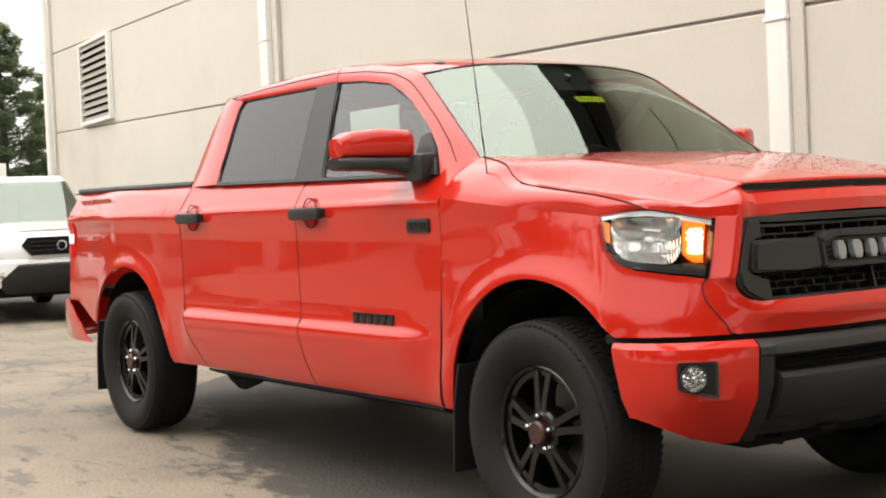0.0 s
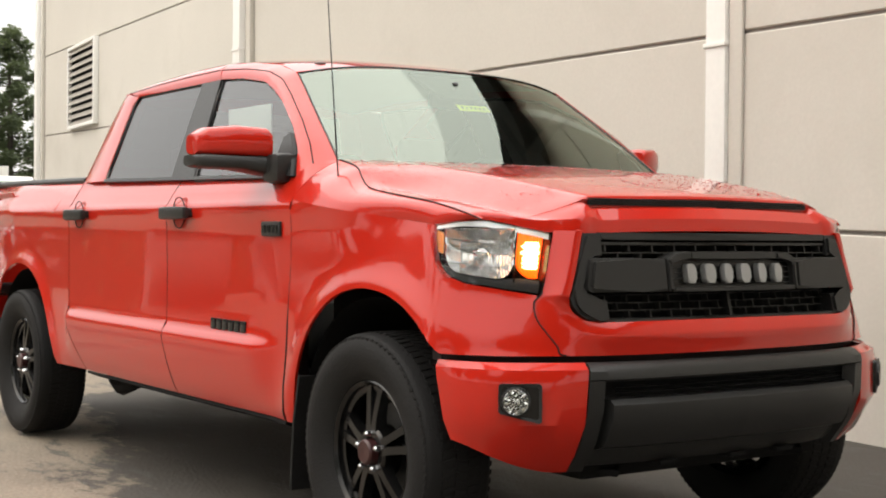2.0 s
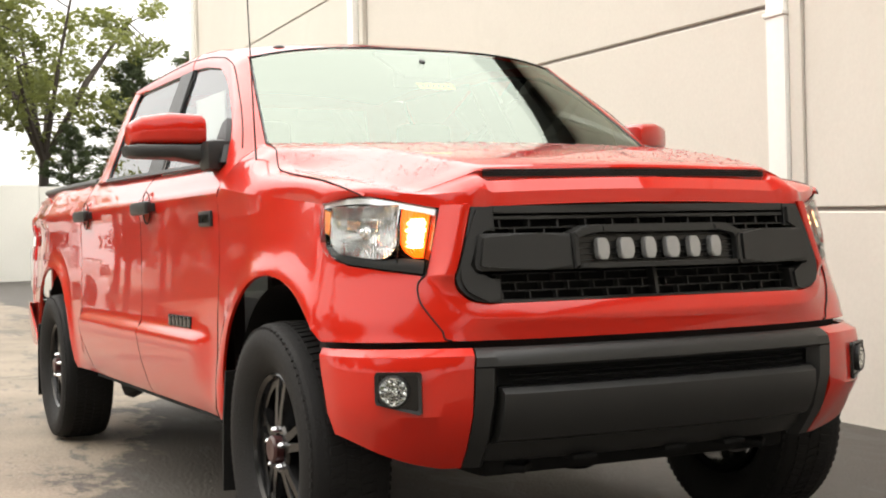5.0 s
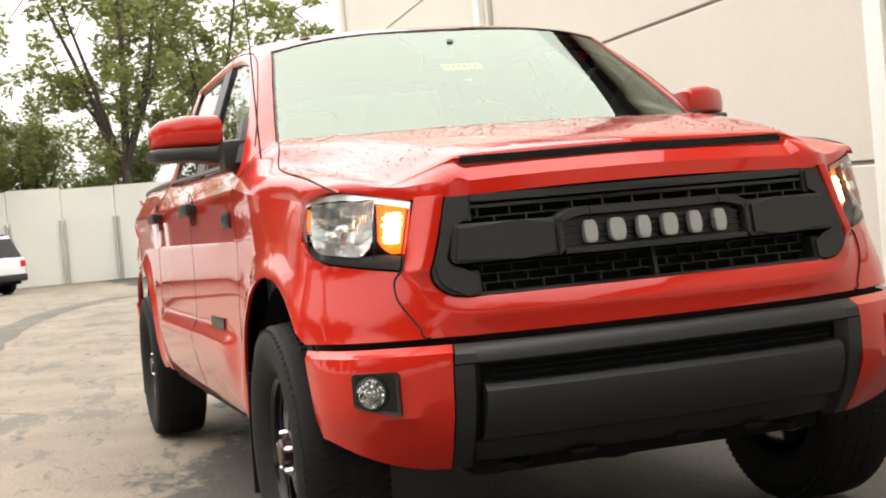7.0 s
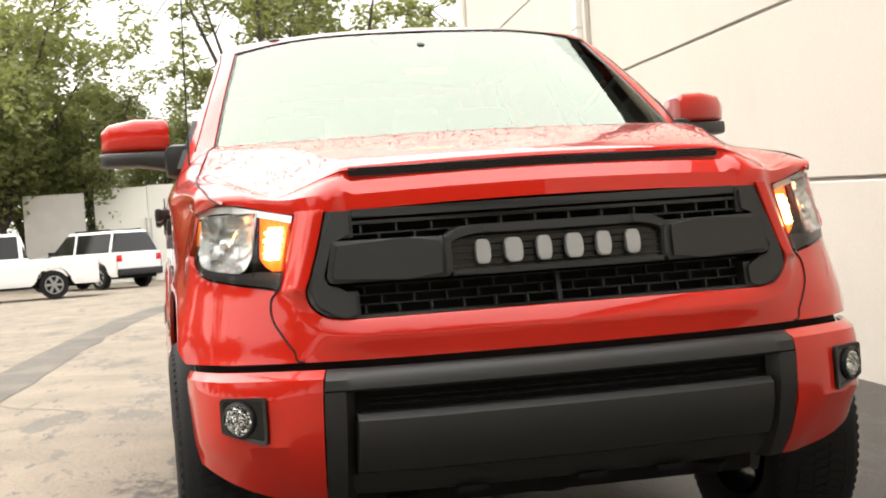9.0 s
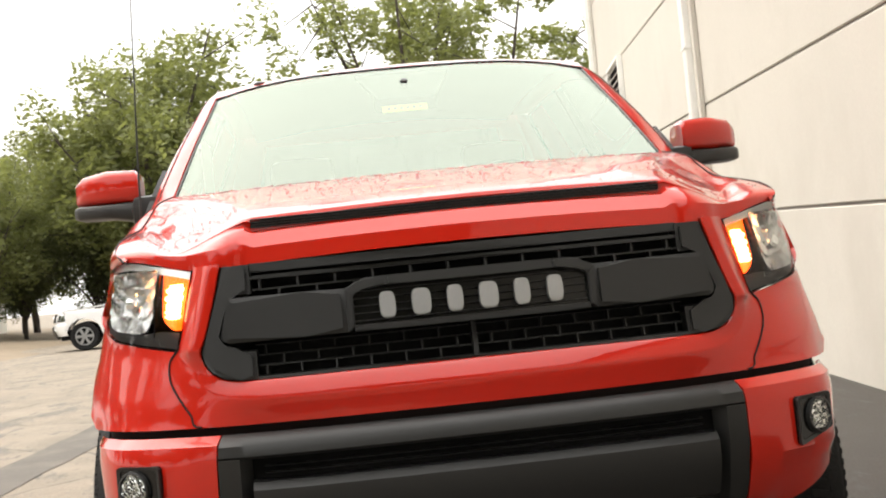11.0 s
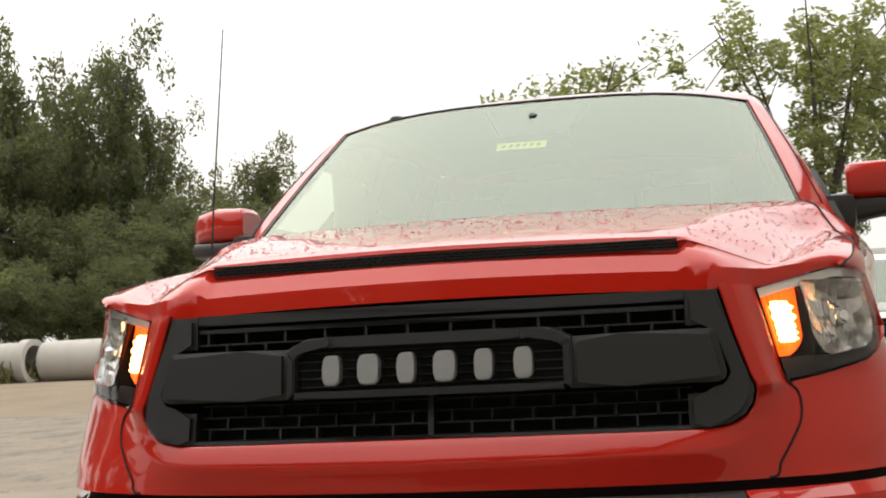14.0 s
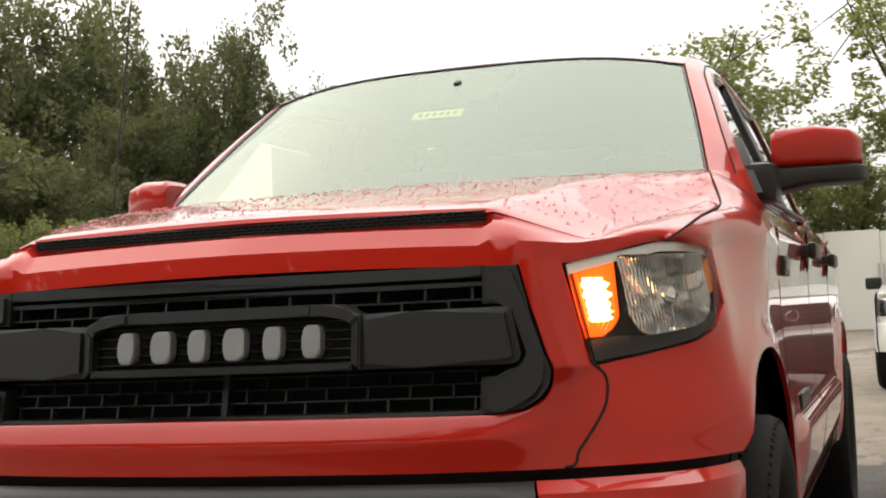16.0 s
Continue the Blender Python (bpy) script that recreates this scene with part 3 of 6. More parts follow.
    lathe(bm, [(s * 0.02, 0.088), (s * 0.083, 0.084), (s * 0.092, 0.074), (s * 0.090, 0.05)], 40)
    part("hub", bm, GLOSSB, wheel)
    bm = bmesh.new()
    lathe(bm, [(s * 0.05, 0.045), (s * 0.112, 0.043), (s * 0.119, 0.036), (s * 0.117, 0.001)], 32)
    part("centre_cap", bm, mat_cap, wheel, "dark red wheel centre cap")
    for i in range(5):
        a = 2 * math.pi * (i + 0.25) / 5
        bm = bmesh.new()
        lathe(bm, [(s * 0.05, 0.011), (s * 0.108, 0.010), (s * 0.114, 0.005), (s * 0.115, 0.0005)], 6, centre=(0.062 * math.cos(a), 0, 0.062 * math.sin(a)))
        part("lug_nut", bm, CHROME, wheel)
    return wheel


OLIVE = mat("marker_ink", (0.16, 0.18, 0.02), 0.6)
FOGCHROME = mat("fog_reflector", (0.9, 0.9, 0.88), 0.06, 1.0, 0.05)
mat_disc = mat("brake_steel", (0.10, 0.10, 0.10), 0.5, 0.8, 0.1)
mat_cap = mat("cap_red", (0.035, 0.008, 0.008), 0.35, 0.0, 0.1)


BROW = mat("satin_chrome", (0.88, 0.88, 0.87), 0.28, 0.9, 0.03)
LAMP_BASE = [(0.02, 1.116), (0.10, 1.050), (0.35, 1.010), (0.95, 0.982), (1.9, 0.964), (2.96, 0.949)]


def build_headlight(truck, s):
    def P(v, z, push):
        x, y, z = nose(v, z)
        return Vector((x + push, s * (y + push * 0.5 * (1 - v / 3)), z))
    top = [(0.02, 1.164), (0.7, 1.176), (1.4, 1.176), (2.2, 1.158), (2.96, 1.137)]
    bot = LAMP_BASE
    def sheet(push, a=top, b=bot, nu=24, nw=10):
        return ruled(b, a, nu, nw, lambda v, z: P(v, z, push))
    bm = grid(sheet(-0.055))
    head = part("headlight", bm, GLOSSB, truck, "clear headlight with chrome reflector and lit amber lamp")
    rim = [[p for p in sheet(-0.055, nu=24, nw=10)[0]], [p for p in sheet(0.0)[0]]]
    bm = grid(rim)
    r = sheet(0.0)
    q = sheet(-0.055)
    grid([q[-1], r[-1]], bm)
    grid([[a[0] for a in q], [a[0] for a in r]], bm)
    grid([[a[-1] for a in q], [a[-1] for a in r]], bm)
    part("bezel", bm, GLOSSB, head)
    ob = part("lens", grid(sheet(0.004)), CLEAR, head)
    ob.visible_shadow = False
    # chrome brow
    part("brow", grid(sheet(-0.012, top, [(a, b - 0.019) for a, b in top], 24, 2)), BROW, head, "chrome strip")
    # main reflector: a ribbed bowl
    rows = []
    for j in range(21):
        row = []
        for i in range(109):
            a, b = i / 108, j / 20
            v = 0.42 + 1.72 * a
            lo = 1.014 - 0.016 * (v - 0.6) + 0.050 * (2 * a - 1) ** 6
            z = lo + (1.152 - lo) * b
            bowl = (1 - (2 * a - 1) ** 2) * (1 - (2 * b - 1) ** 2)
            step = 0.5 + 0.5 * math.sin((j // 5) * 2.3 + (i // 27) * 1.7)
            d = -0.010 - 0.040 * bowl + 0.0075 * abs(math.sin(math.pi * i / 4)) * (0.3 + 0.7 * step) + 0.003 * step
            row.append(P(v, z, d))
        rows.append(row)
    part("reflector", grid(rows), REFLECTOR, head, smooth=False)
    cx, cy, cz = P(1.35, 1.072, -0.03)
    bm = bmesh.new()
    lathe(bm, [(-0.01, 0.020), (0.012, 0.019), (0.018, 0.012), (0.019, 0.001)], 20, "x", (cx, cy, cz))
    part("bulb_cover", bm, CHROME, head)
    rnd = random.Random(12)

    def wedge(k, push, rough=0.0):
        """The indicator's bowl: broad at the top, narrowing to a point by the grille."""
        rows = []
        for j in range(15):
            b = j / 14
            z = 0.998 + 0.140 * (0.5 + (b - 0.5) * k)
            outer = interp(z, [(0.995, 2.74), (1.012, 2.46), (1.035, 2.32), (1.14, 2.22)])
            mid, hw = (outer + 2.94) / 2, (2.94 - outer) / 2 * k
            jag = rnd.uniform(-rough, rough)
            rows.append([P(mid + hw * (2 * i / 14 - 1) + (jag if i < 7 else -jag * 0.5), z, push + 0.003 * (i % 2) + 0.008 * math.sin(math.pi * i / 14)) for i in range(15)])
        return rows
    part("turn_signal", grid(wedge(1.0, -0.036)), AMBERLIT, head, "lit amber front indicator")
    part("bulb", grid(wedge(0.60, -0.024, 0.06)), GLOW, head, "glowing indicator bulb")
    wall = [[P(2.17, 0.985 + 0.155 * i / 8, -0.05 + 0.042 * j / 3) for i in range(9)] for j in range(4)]
    solid(part("divider", grid(wall), GLOSSB, head), 0.003)
    mark = [[P(0.06 + 0.34 * i / 6, 1.085 + 0.066 * j / 6 - 0.015 * i / 6, -0.016) for i in range(7)] for j in range(7)]
    part("side_marker", grid(mark), AMBER, head, "unlit amber side reflector")
    low = [[P(v, interp(v, bot) + 0.003 + (0.026 + 0.012 * smooth01((v - 1.7) / 0.8)) * j / 3, -0.010 - 0.006 * (j == 3)) for v in [0.30 + 2.6 * i / 26 for i in range(27)]] for j in range(4)]
    part("lower_trim", grid(low), BLACK, head)
    return head


def build_mirror(truck, s):
    def place(pts):
        return [(x, s * y, z) for x, y, z in pts]
    # housing lower half
    def loft(secs):
        bm = bmesh.new()
        rows = []
        for y, x0, x1, z0, z1, r in secs:
            ring = []
            for k in range(20):
                t = 2 * math.pi * k / 20
                cx, sx = math.cos(t), math.sin(t)
                ring.append(((x0 + x1) / 2 + math.copysign(abs(cx) ** r, cx) * (x1 - x0) / 2, s * y, (z0 + z1) / 2 + math.copysign(abs(sx) ** r, sx) * (z1 - z0) / 2))
            rows.append(ring)
        grid(rows, bm, closed=True)
        for ring in (rows[0], rows[-1]):
            bm.faces.new([bm.verts.new(p) for p in ring])
        bmesh.ops.remove_doubles(bm, verts=bm.verts, dist=1e-5)
        return bm
    low = loft([(0.865, -0.83, -0.70, 1.335, 1.425, 0.5), (0.93, -0.87, -0.735, 1.345, 1.425, 0.4), (1.05, -0.945, -0.77, 1.370, 1.422, 0.4), (1.165, -1.00, -0.84, 1.376, 1.427, 0.4), (1.192, -1.00, -0.90, 1.384, 1.424, 0.5)])
    mirror = part("door_mirror", low, BLACK, truck, "red capped door mirror with black base")
    cap = loft([(0.945, -0.91, -0.735, 1.415, 1.515, 0.5), (0.958, -0.92, -0.735, 1.415, 1.529, 0.46), (1.06, -0.97, -0.78, 1.420, 1.538, 0.48), (1.15, -1.00, -0.85, 1.424, 1.528, 0.5), (1.180, -1.00, -0.89, 1.428, 1.505, 0.55)])
    part("cap", cap, PAINT, mirror, "red painted mirror cap")
    bm = bmesh.new()
    prism(bm, [(0.985, 1.395), (1.165, 1.40), (1.165, 1.50), (1.14, 1.52), (0.985, 1.52)], 0.004, lambda a, b, d: Vector((-0.935 - (a - 0.985) * 0.39 - d, s * a, b)))
    part("mirror_glass", bm, CHROME, mirror)
    bm = bmesh.new()
    prism(bm, [(-0.63, 1.345), (-0.80, 1.350), (-0.80, 1.50), (-0.76, 1.515), (-0.69, 1.450)], 0.03, lambda a, b, d: Vector((a, s * (0.925 - (b - 1.35) * 0.39 - d), b)))
    part("sail", bm, BLACK, mirror)
    lo, hi = sorted((s * 0.86, s * 0.965))
    part("mount", boxes(((-0.80, lo, 1.318), (-0.665, hi, 1.432)), bevel=0.03), BLACK, mirror)
    return mirror


def build_truck():
    truck = thing("pickup_truck", "red crew cab pickup truck with black grille and wheels", "pickup truck")
    # --- doors, quarter panels, fenders
    def G(x, z):
        return (x, 0.888 - (z - 1.35) * 0.385 - 0.05 * max(z - 1.35, 0) ** 2 + 0.02, z)
    zs = [0.44, 0.47, 0.50, 0.54, 0.58, 0.62, 0.65, 0.675, 0.695, 0.712, 0.725, 0.74, 0.77, 0.82, 0.90, 1.0, 1.08, 1.15, 1.20, 1.228, 1.242, 1.254, 1.268, 1.29, 1.315, 1.345, 1.362]

    def door_rows(xa, xb, n, top):
        rows = []
        for z in zs:
            z = 0.44 + (z - 0.44) * (top - 0.44) / (1.362 - 0.44) if z > 1.3 else z
            rows.append([side(xa(z) + (xb(z) - xa(z)) * i / n, z) for i in range(n + 1)])
        return rows
    rear_seam = lambda z: interp(z, [(0.44, -2.72), (0.52, -2.775), (0.62, -2.86), (0.75, -2.915), (1.0, -2.945), (1.24, -2.955), (1.40, -2.96)]) + 0.004
    mid_seam = lambda z: interp(z, [(0.44, -1.60), (0.7, -1.66), (1.05, -1.69), (1.24, -1.70), (1.40, -1.705)])
    front_seam = lambda z: interp(z, [(0.44, -0.585), (1.0, -0.555), (1.24, -0.556), (1.40, -0.565)])
    for name, a, b, top in (("rear_door", rear_seam, lambda z: mid_seam(z) - 0.004, 1.378), ("front_door", lambda z: mid_seam(z) + 0.004, front_seam, 1.350)):
        for sgn in (1, -1):
            rows = door_rows(a, b, 22, top)
            rows = rows if sgn > 0 else mirrored(rows)
            door = solid(part(name, grid(rows), PAINT, truck, "closed red painted cab door", sharp=50), 0.012)
            hx = -1.545 if name == "front_door" else -2.775
            yh = side_y(hx, 1.215)
            lo, hi = sorted((sgn * (yh + 0.014), sgn * (yh + 0.046)))
            bm = boxes(((hx - 0.135, lo, 1.184), (hx + 0.13, hi, 1.238)), bevel=0.015)
            for e in (-0.105, 0.105):
                box(bm, (hx + e - 0.02, min(sgn * 0.955, sgn * 0.995), 1.195), (hx + e + 0.02, max(sgn * 0.955, sgn * 0.995), 1.231), 0.006)
            part("handle", bm, BLACK, door, "black door handle")
            # recess behind the handle
            bm = bmesh.new()
            prism(bm, [(hx + 0.062 * math.cos(t), 1.213 + 0.066 * math.sin(t)) for t in [2 * math.pi * q / 24 for q in range(24)]], 0.004, lambda p, q, d: Vector((p, sgn * (side_y(p, q) + 0.0035 - d), q)))
            part("handle_recess", bm, PAINT, door)
            # dark ring standing in for the shading at the recess edge
            bm = bmesh.new()
            tube(bm, [(hx + 0.062 * math.cos(t), sgn * (side_y(hx, 1.213) + 0.0045), 1.213 + 0.066 * math.sin(t)) for t in [2 * math.pi * q / 24 for q in range(25)]], [0.0028] * 25, 6, cap=False)
            part("recess_shade", bm, GAP, door)
            if name == "front_door":
                bm = boxes(((-0.775, min(sgn * 0.955, sgn * 0.974), 1.118), (-0.625, max(sgn * 0.955, sgn * 0.974), 1.174)), bevel=0.006)
                bd = part("badge", bm, BLACK, door, "black door badge")
                for i, (a0, a1) in enumerate(((-0.76, -0.735), (-0.72, -0.70), (-0.69, -0.665), (-0.655, -0.638))):
                    part("badge_bar", boxes(((a0, min(sgn * 0.9745, sgn * 0.977), 1.132), (a1, max(sgn * 0.9745, sgn * 0.977), 1.160))), GLOSSB, bd)
                for i in range(6):
                    a0 = -1.205 + i * 0.054
                    yb = side_y(-1.05, 0.765)
                    part("name_bar", boxes(((a0, min(sgn * (yb - 0.004), sgn * (yb + 0.007)), 0.742), (a0 + 0.043, max(sgn * (yb - 0.004), sgn * (yb + 0.007)), 0.787)), bevel=0.003), GLOSSB, door)
    # rocker under the doors, coloured dark for the shadow below the sill
    both("rocker", ruled([(-2.72, 0.38), (-0.60, 0.38)], [(-2.72, 0.437), (-0.58, 0.437)], 12, 6, lambda x, z: (x, 0.74 + (side_y(x, 0.44) - 0.745) * ((z - 0.38) / 0.057) ** 0.7, z)), DARK, truck)

    # bed side
    xs = [-2.964 - 0.02 * i for i in range(10)] + [AXLES[1] + 0.535 * math.cos(math.pi * k / 34) for k in range(35)] + [-4.30 - 0.06 * i for i in range(10)]
    xs = sorted({round(x, 4) for x in xs}, reverse=True)
    rows = []
    nz = 26
    for j in range(nz + 1):
        row = []
        for x in xs:
            lo = arch(AXLES[1], x)
            base = 0.44 if x > AXLES[1] else 0.60 + 0.12 * smooth01((-4.25 - x) / 0.5)
            lo = max(lo, base)
            if x > -3.3:
                lo = max(lo if lo > base else base, 0.44)
            hi = interp(x, [(-4.9, 1.398), (-2.96, 1.378)])
            t = j / nz
            z = lo + (hi - lo) * t
            xx = x + (rear_seam(z) - 0.008 - (-2.964)) * smooth01((x + 3.25) / 0.28)
            row.append((xx, side_y(xx, z) if j < nz else side_y(xx, z) - 0.02, z))
        rows.append(row)
    for sgn, rr in ((1, rows), (-1, mirrored(rows))):
        bed = solid(part("bed_side", grid(rr), PAINT, truck, "red cargo bed side", sharp=50), 0.015)
        for k, (w, x0) in enumerate(((0.085, -4.62), (0.085, -4.515), (0.085, -4.41), (0.06, -4.29), (0.06, -4.215), (0.06, -4.14), (0.06, -4.065))):
            yb = side_y(x0, 1.325)
            ob = part("relief_bar", boxes(((-w / 2, -0.003, -0.028), (w / 2, 0.004, 0.028)), bevel=0.002), PAINT, bed)
            ob.matrix_basis = pose(x0, sgn * yb, 1.325, -sgn * 28 if sgn > 0 else 28, 0, 0)
        bm = bmesh.new()
        tube(bm, [(-2.99, sgn * 0.852, 1.392), (-3.6, sgn * 0.850, 1.398), (-4.4, sgn * 0.815, 1.408), (-4.86, sgn * 0.785, 1.412)], [0.018] * 4, 8)
        part("rail_cap", bm, BLACK, bed)
        # tail lamp
        rowsl = [[(x, sgn * (side_y(x, z) + 0.006), z) for x in (-4.74, -4.79, -4.84)] + [(-4.885, sgn * (side_y(-4.84, z) - 0.03), z), (-4.89, sgn * 0.76, z)] for z in (0.99, 1.03, 1.08, 1.14, 1.20, 1.26)]
        lampo = solid(part("tail_lamp", grid(rowsl), REDLAMP, truck, "red and white tail lamp"), 0.01)
        part("reverse_lens", grid([[(x - 0.002, sgn * (abs(y_) + 0.003), z) for x, y_, z in r] for r in rowsl[2:4]]), PAPER, lampo)
    # tailgate, bed floor, rear bumper
    part("tailgate", boxes(((-4.88, -0.78, 0.74), (-4.82, 0.78, 1.40)), bevel=0.015), PAINT, truck)
    part("bed_floor", boxes(((-4.82, -0.80, 0.74), (-3.02, 0.80, 0.80)), ((-3.06, -0.80, 0.8), (-3.02, 0.80, 1.37))), DARK, truck)
    for sgn in (1, -1):
        pts = [(-4.47, 0.93), (-4.70, 0.925), (-4.92, 0.90), (-5.06, 0.83), (-5.10, 0.70), (-5.11, 0.45)]
        rows = [[(x + dx, sgn * y, z) for x, y in pts] for z, dx in ((0.47, 0.06), (0.50, 0.0), (0.62, -0.02), (0.70, -0.02), (0.725, 0.02))]
        for r in rows:
            for k in range(2):
                x, y, z = r[k]
                r[k] = (x - 0.30 * (z - 0.47) / 0.25 * (1.0 if k == 0 else 0.5), y, z)
        solid(part("rear_bumper_end", grid(rows), PAINT, truck, "red rear bumper corner", sharp=60), 0.01)
    part("rear_bumper", boxes(((-5.09, -0.45, 0.48), (-4.9, 0.45, 0.72)), ((-5.02, -0.86, 0.715), (-4.88, 0.86, 0.735)), bevel=0.01), BLACK, truck)

    # front fender with wheel arch
    rowsf = []
    n0 = 46
    cols = [-1 + i / n0 for i in range(n0)] + [3.0 * i / 22 for i in range(23)]

    seam_y = [(0.764, 0.668), (0.795, 0.690), (0.845, 0.722), (0.88, 0.736), (0.925, 0.734), (0.948, 0.722)]

    def pulled(v, z):
        """The fender's column v, its inner end drawn out to the curved seam."""
        if v <= 1.6:
            return v
        line = sorted((nose(2.2 + 0.02 * i, z)[1], 2.2 + 0.02 * i) for i in range(60))
        end = interp(interp(z, seam_y), line)
        return 1.6 + (v - 1.6) * (end - 1.6) / 1.4

    def low(v):
        x = fender(v, 0.80)[0]
        a = arch(0.0, x, 0.50)
        if v < 0:
            return max(a, 0.44 if x < 0 else 0.764)
        return max(0.764, a)

    def high(v):
        if v < 0:
            return 1.252 + (1.162 - 1.252) * (1 + v)
        return interp(v, [(0, 1.162)] + [(a, b - 0.002) for a, b in LAMP_BASE])
    nz = 22
    for j in range(nz + 1):
        rowsf.append([(lambda z: fender(pulled(v, z), z))(low(v) + (high(v) - low(v)) * j / nz) for v in cols])
    for _ in range(8):
        for j in range(1, nz):
            r = rowsf[j]
            rowsf[j] = r[:n0 - 6] + [tuple((a + 2 * b + c) / 4 for a, b, c in zip(r[i - 1], r[i], r[i + 1])) for i in range(n0 - 6, len(r) - 1)] + r[-1:]
    for _ in range(3):
        old = [list(r) for r in rowsf]
        for j in range(1, nz):
            for i in range(n0, len(cols)):
                rowsf[j][i] = tuple((a + 2 * b + c) / 4 for a, b, c in zip(old[j - 1][i], old[j][i], old[j + 1][i]))
    both("fender", rowsf, PAINT, truck, "red front fender", sharp=55)
    # shoulder between fender and hood
    A = [fender(-1 + i / 12, 1.252 - 0.09 * i / 12) for i in range(13)] + [nose(0.6, 1.172), nose(1.22, 1.178)]
    B = [tuple(spline(SEAM, (len(SEAM) - 1) * i / 12)) for i in range(13)]
    B = [(x - (0.0), y + 0.003, z - 0.002) for x, y, z in B]
    both("fender_top", bowed(A, B, 36, 8, (0, 0.016, 0.014), fade=True), PAINT, truck, sharp=60)
    # surround of the grille
    def skin(y, z, push=0.0):
        """The nose at the side y and height z."""
        line = sorted((nose(2.0 + 0.05 * i, z)[1], nose(2.0 + 0.05 * i, z)[0]) for i in range(81))
        return (interp(abs(y), line) + push, y, z)
    inner = [(0.590, 1.147), (0.613, 1.06), (0.640, 0.975), (0.6525, 0.943), (0.648, 0.914), (0.632, 0.891), (0.603, 0.873), (0.56, 0.8665), (0.50, 0.8655), (0.25, 0.867), (0.0, 0.868)]
    crest = [(0.618, 1.147), (0.641, 1.06), (0.670, 0.975), (0.684, 0.942), (0.683, 0.905), (0.668, 0.872), (0.630, 0.843), (0.582, 0.830), (0.50, 0.826), (0.25, 0.827), (0.0, 0.828)]
    outer = [(0.658, 1.147), (0.684, 1.05), (0.708, 0.960), (0.7335, 0.925), (0.7355, 0.88), (0.721, 0.845), (0.690, 0.795), (0.666, 0.764), (0.50, 0.764), (0.25, 0.764), (0.0, 0.764)]
    rows = []
    for a, b, lev in ((inner, inner, [(0, -0.034), (0, -0.006), (0, 0.0)]), (inner, crest, [(0.12, 0.004), (0.5, 0.006), (0.9, 0.0085), (1.0, 0.0080)]), (crest, outer, [(0.10, 0.0065), (0.4, 0.003), (0.75, 0.0), (1.0, -0.001)])):
        for k, push in lev:
            half = []
            for i in range(61):
                (ya, za), (yb, zb) = spline(a, i / 6), spline(b, i / 6)
                half.append(skin(ya + (yb - ya) * k, max(za + (zb - za) * k, 0.764), push))
            rows.append(half + [(x, -y, z) for x, y, z in half[-2::-1]])
    for sgn in (1, -1):
        bm = bmesh.new()
        line = [skin(*spline(outer, 2 + 5 * i / 30), 0.0005) for i in range(31)]
        tube(bm, [(x, sgn * (y + 0.001), max(z, 0.766)) for x, y, z in line], [0.0026] * 31, 6)
        part("fender_gap", bm, GAP, truck)
    solid(part("grille_surround", grid(rows), PAINT, truck, "red painted surround of the grille", sharp=32), 0.012)

    # hood
    us = [-1 + i / 45 for i in range(91)]
    ss = [i / 20 * 0.80 for i in range(21)] + [0.82, 0.84, 0.850, 0.860, 0.866, 0.870, 0.875, 0.880, 0.89, 0.90, 0.925, 0.95, 0.975, 1.0]
    hood = solid(part("hood", grid([[hood_point(u, s) for u in us] for s in ss]), PAINT, truck, "red hood beaded with rain", sharp=30), 0.012)
    bm = bmesh.new()
    rows = [[(0.6065 - 0.03 * (abs(y) / 0.515) ** 2 - 0.001 * k, y, z) for y in [-0.512 + 1.024 * i / 30 for i in range(31)]] for k, z in ((0, 1.230), (1, 1.252))]
    grid(rows, bm)
    scoop = part("hood_scoop", bm, DARK, hood, "black mesh hood scoop insert")
    for r, z in enumerate((1.2338, 1.2403, 1.2468)):
        for i in range(52):
            y = -0.505 + 1.01 * (i + 0.5 * (r % 2)) / 52
            x = 0.6075 - 0.03 * (abs(y) / 0.515) ** 2 
            ob = part("mesh_bar", boxes(((-0.002, -0.0015, -0.004), (0.002, 0.0015, 0.004))), BLACK, scoop, smooth=False) if (r, i) == (0, 0) else copy_ob(ob)
            ob.location = (x, y, z)
    for z in (1.2305, 1.2370, 1.2435, 1.250):
        bm = bmesh.new()
        tube(bm, [(0.6075 - 0.03 * (abs(y) / 0.515) ** 2 , y, z) for y in [-0.51 + 1.02 * i / 16 for i in range(17)]], [0.0016] * 17, 5)
        part("mesh_rail", bm, BLACK, scoop)
    # rain beads, uncountable
    rnd = random.Random(4)
    verts, faces = [], []
    for i in range(2200):
        u, s = rnd.uniform(-0.98, 0.98), rnd.uniform(0.02, 0.84)
        c = Vector(hood_point(u, s))
        r = rnd.uniform(0.0015, 0.0044)
        k = len(verts)
        for q in range(6):
            a = q * math.pi / 3
            verts.append(c + Vector((r * math.cos(a) * 1.2, r * math.sin(a), -0.0005)))
        for q in range(6):
            a = q * math.pi / 3
            verts.append(c + Vector((r * 0.6 * math.cos(a) * 1.2, r * 0.6 * math.sin(a), r * 0.45)))
        verts.append(c + Vector((0, 0, r * 0.6)))
        for q in range(6):
            w = (q + 1) % 6
            faces += [(k + q, k + w, k + 6 + w, k + 6 + q), (k + 6 + q, k + 6 + w, k + 12)]
    me = bpy.data.meshes.new("rain_beading")
    me.from_pydata([tuple(v) for v in verts], [], faces)
    me.materials.append(WATER)
    for p in me.polygons:
        p.use_smooth = True
    drops = new("rain_beading", me)
    drops.parent = hood
    tagged(drops, "small clear rain beads", kind="stuff")

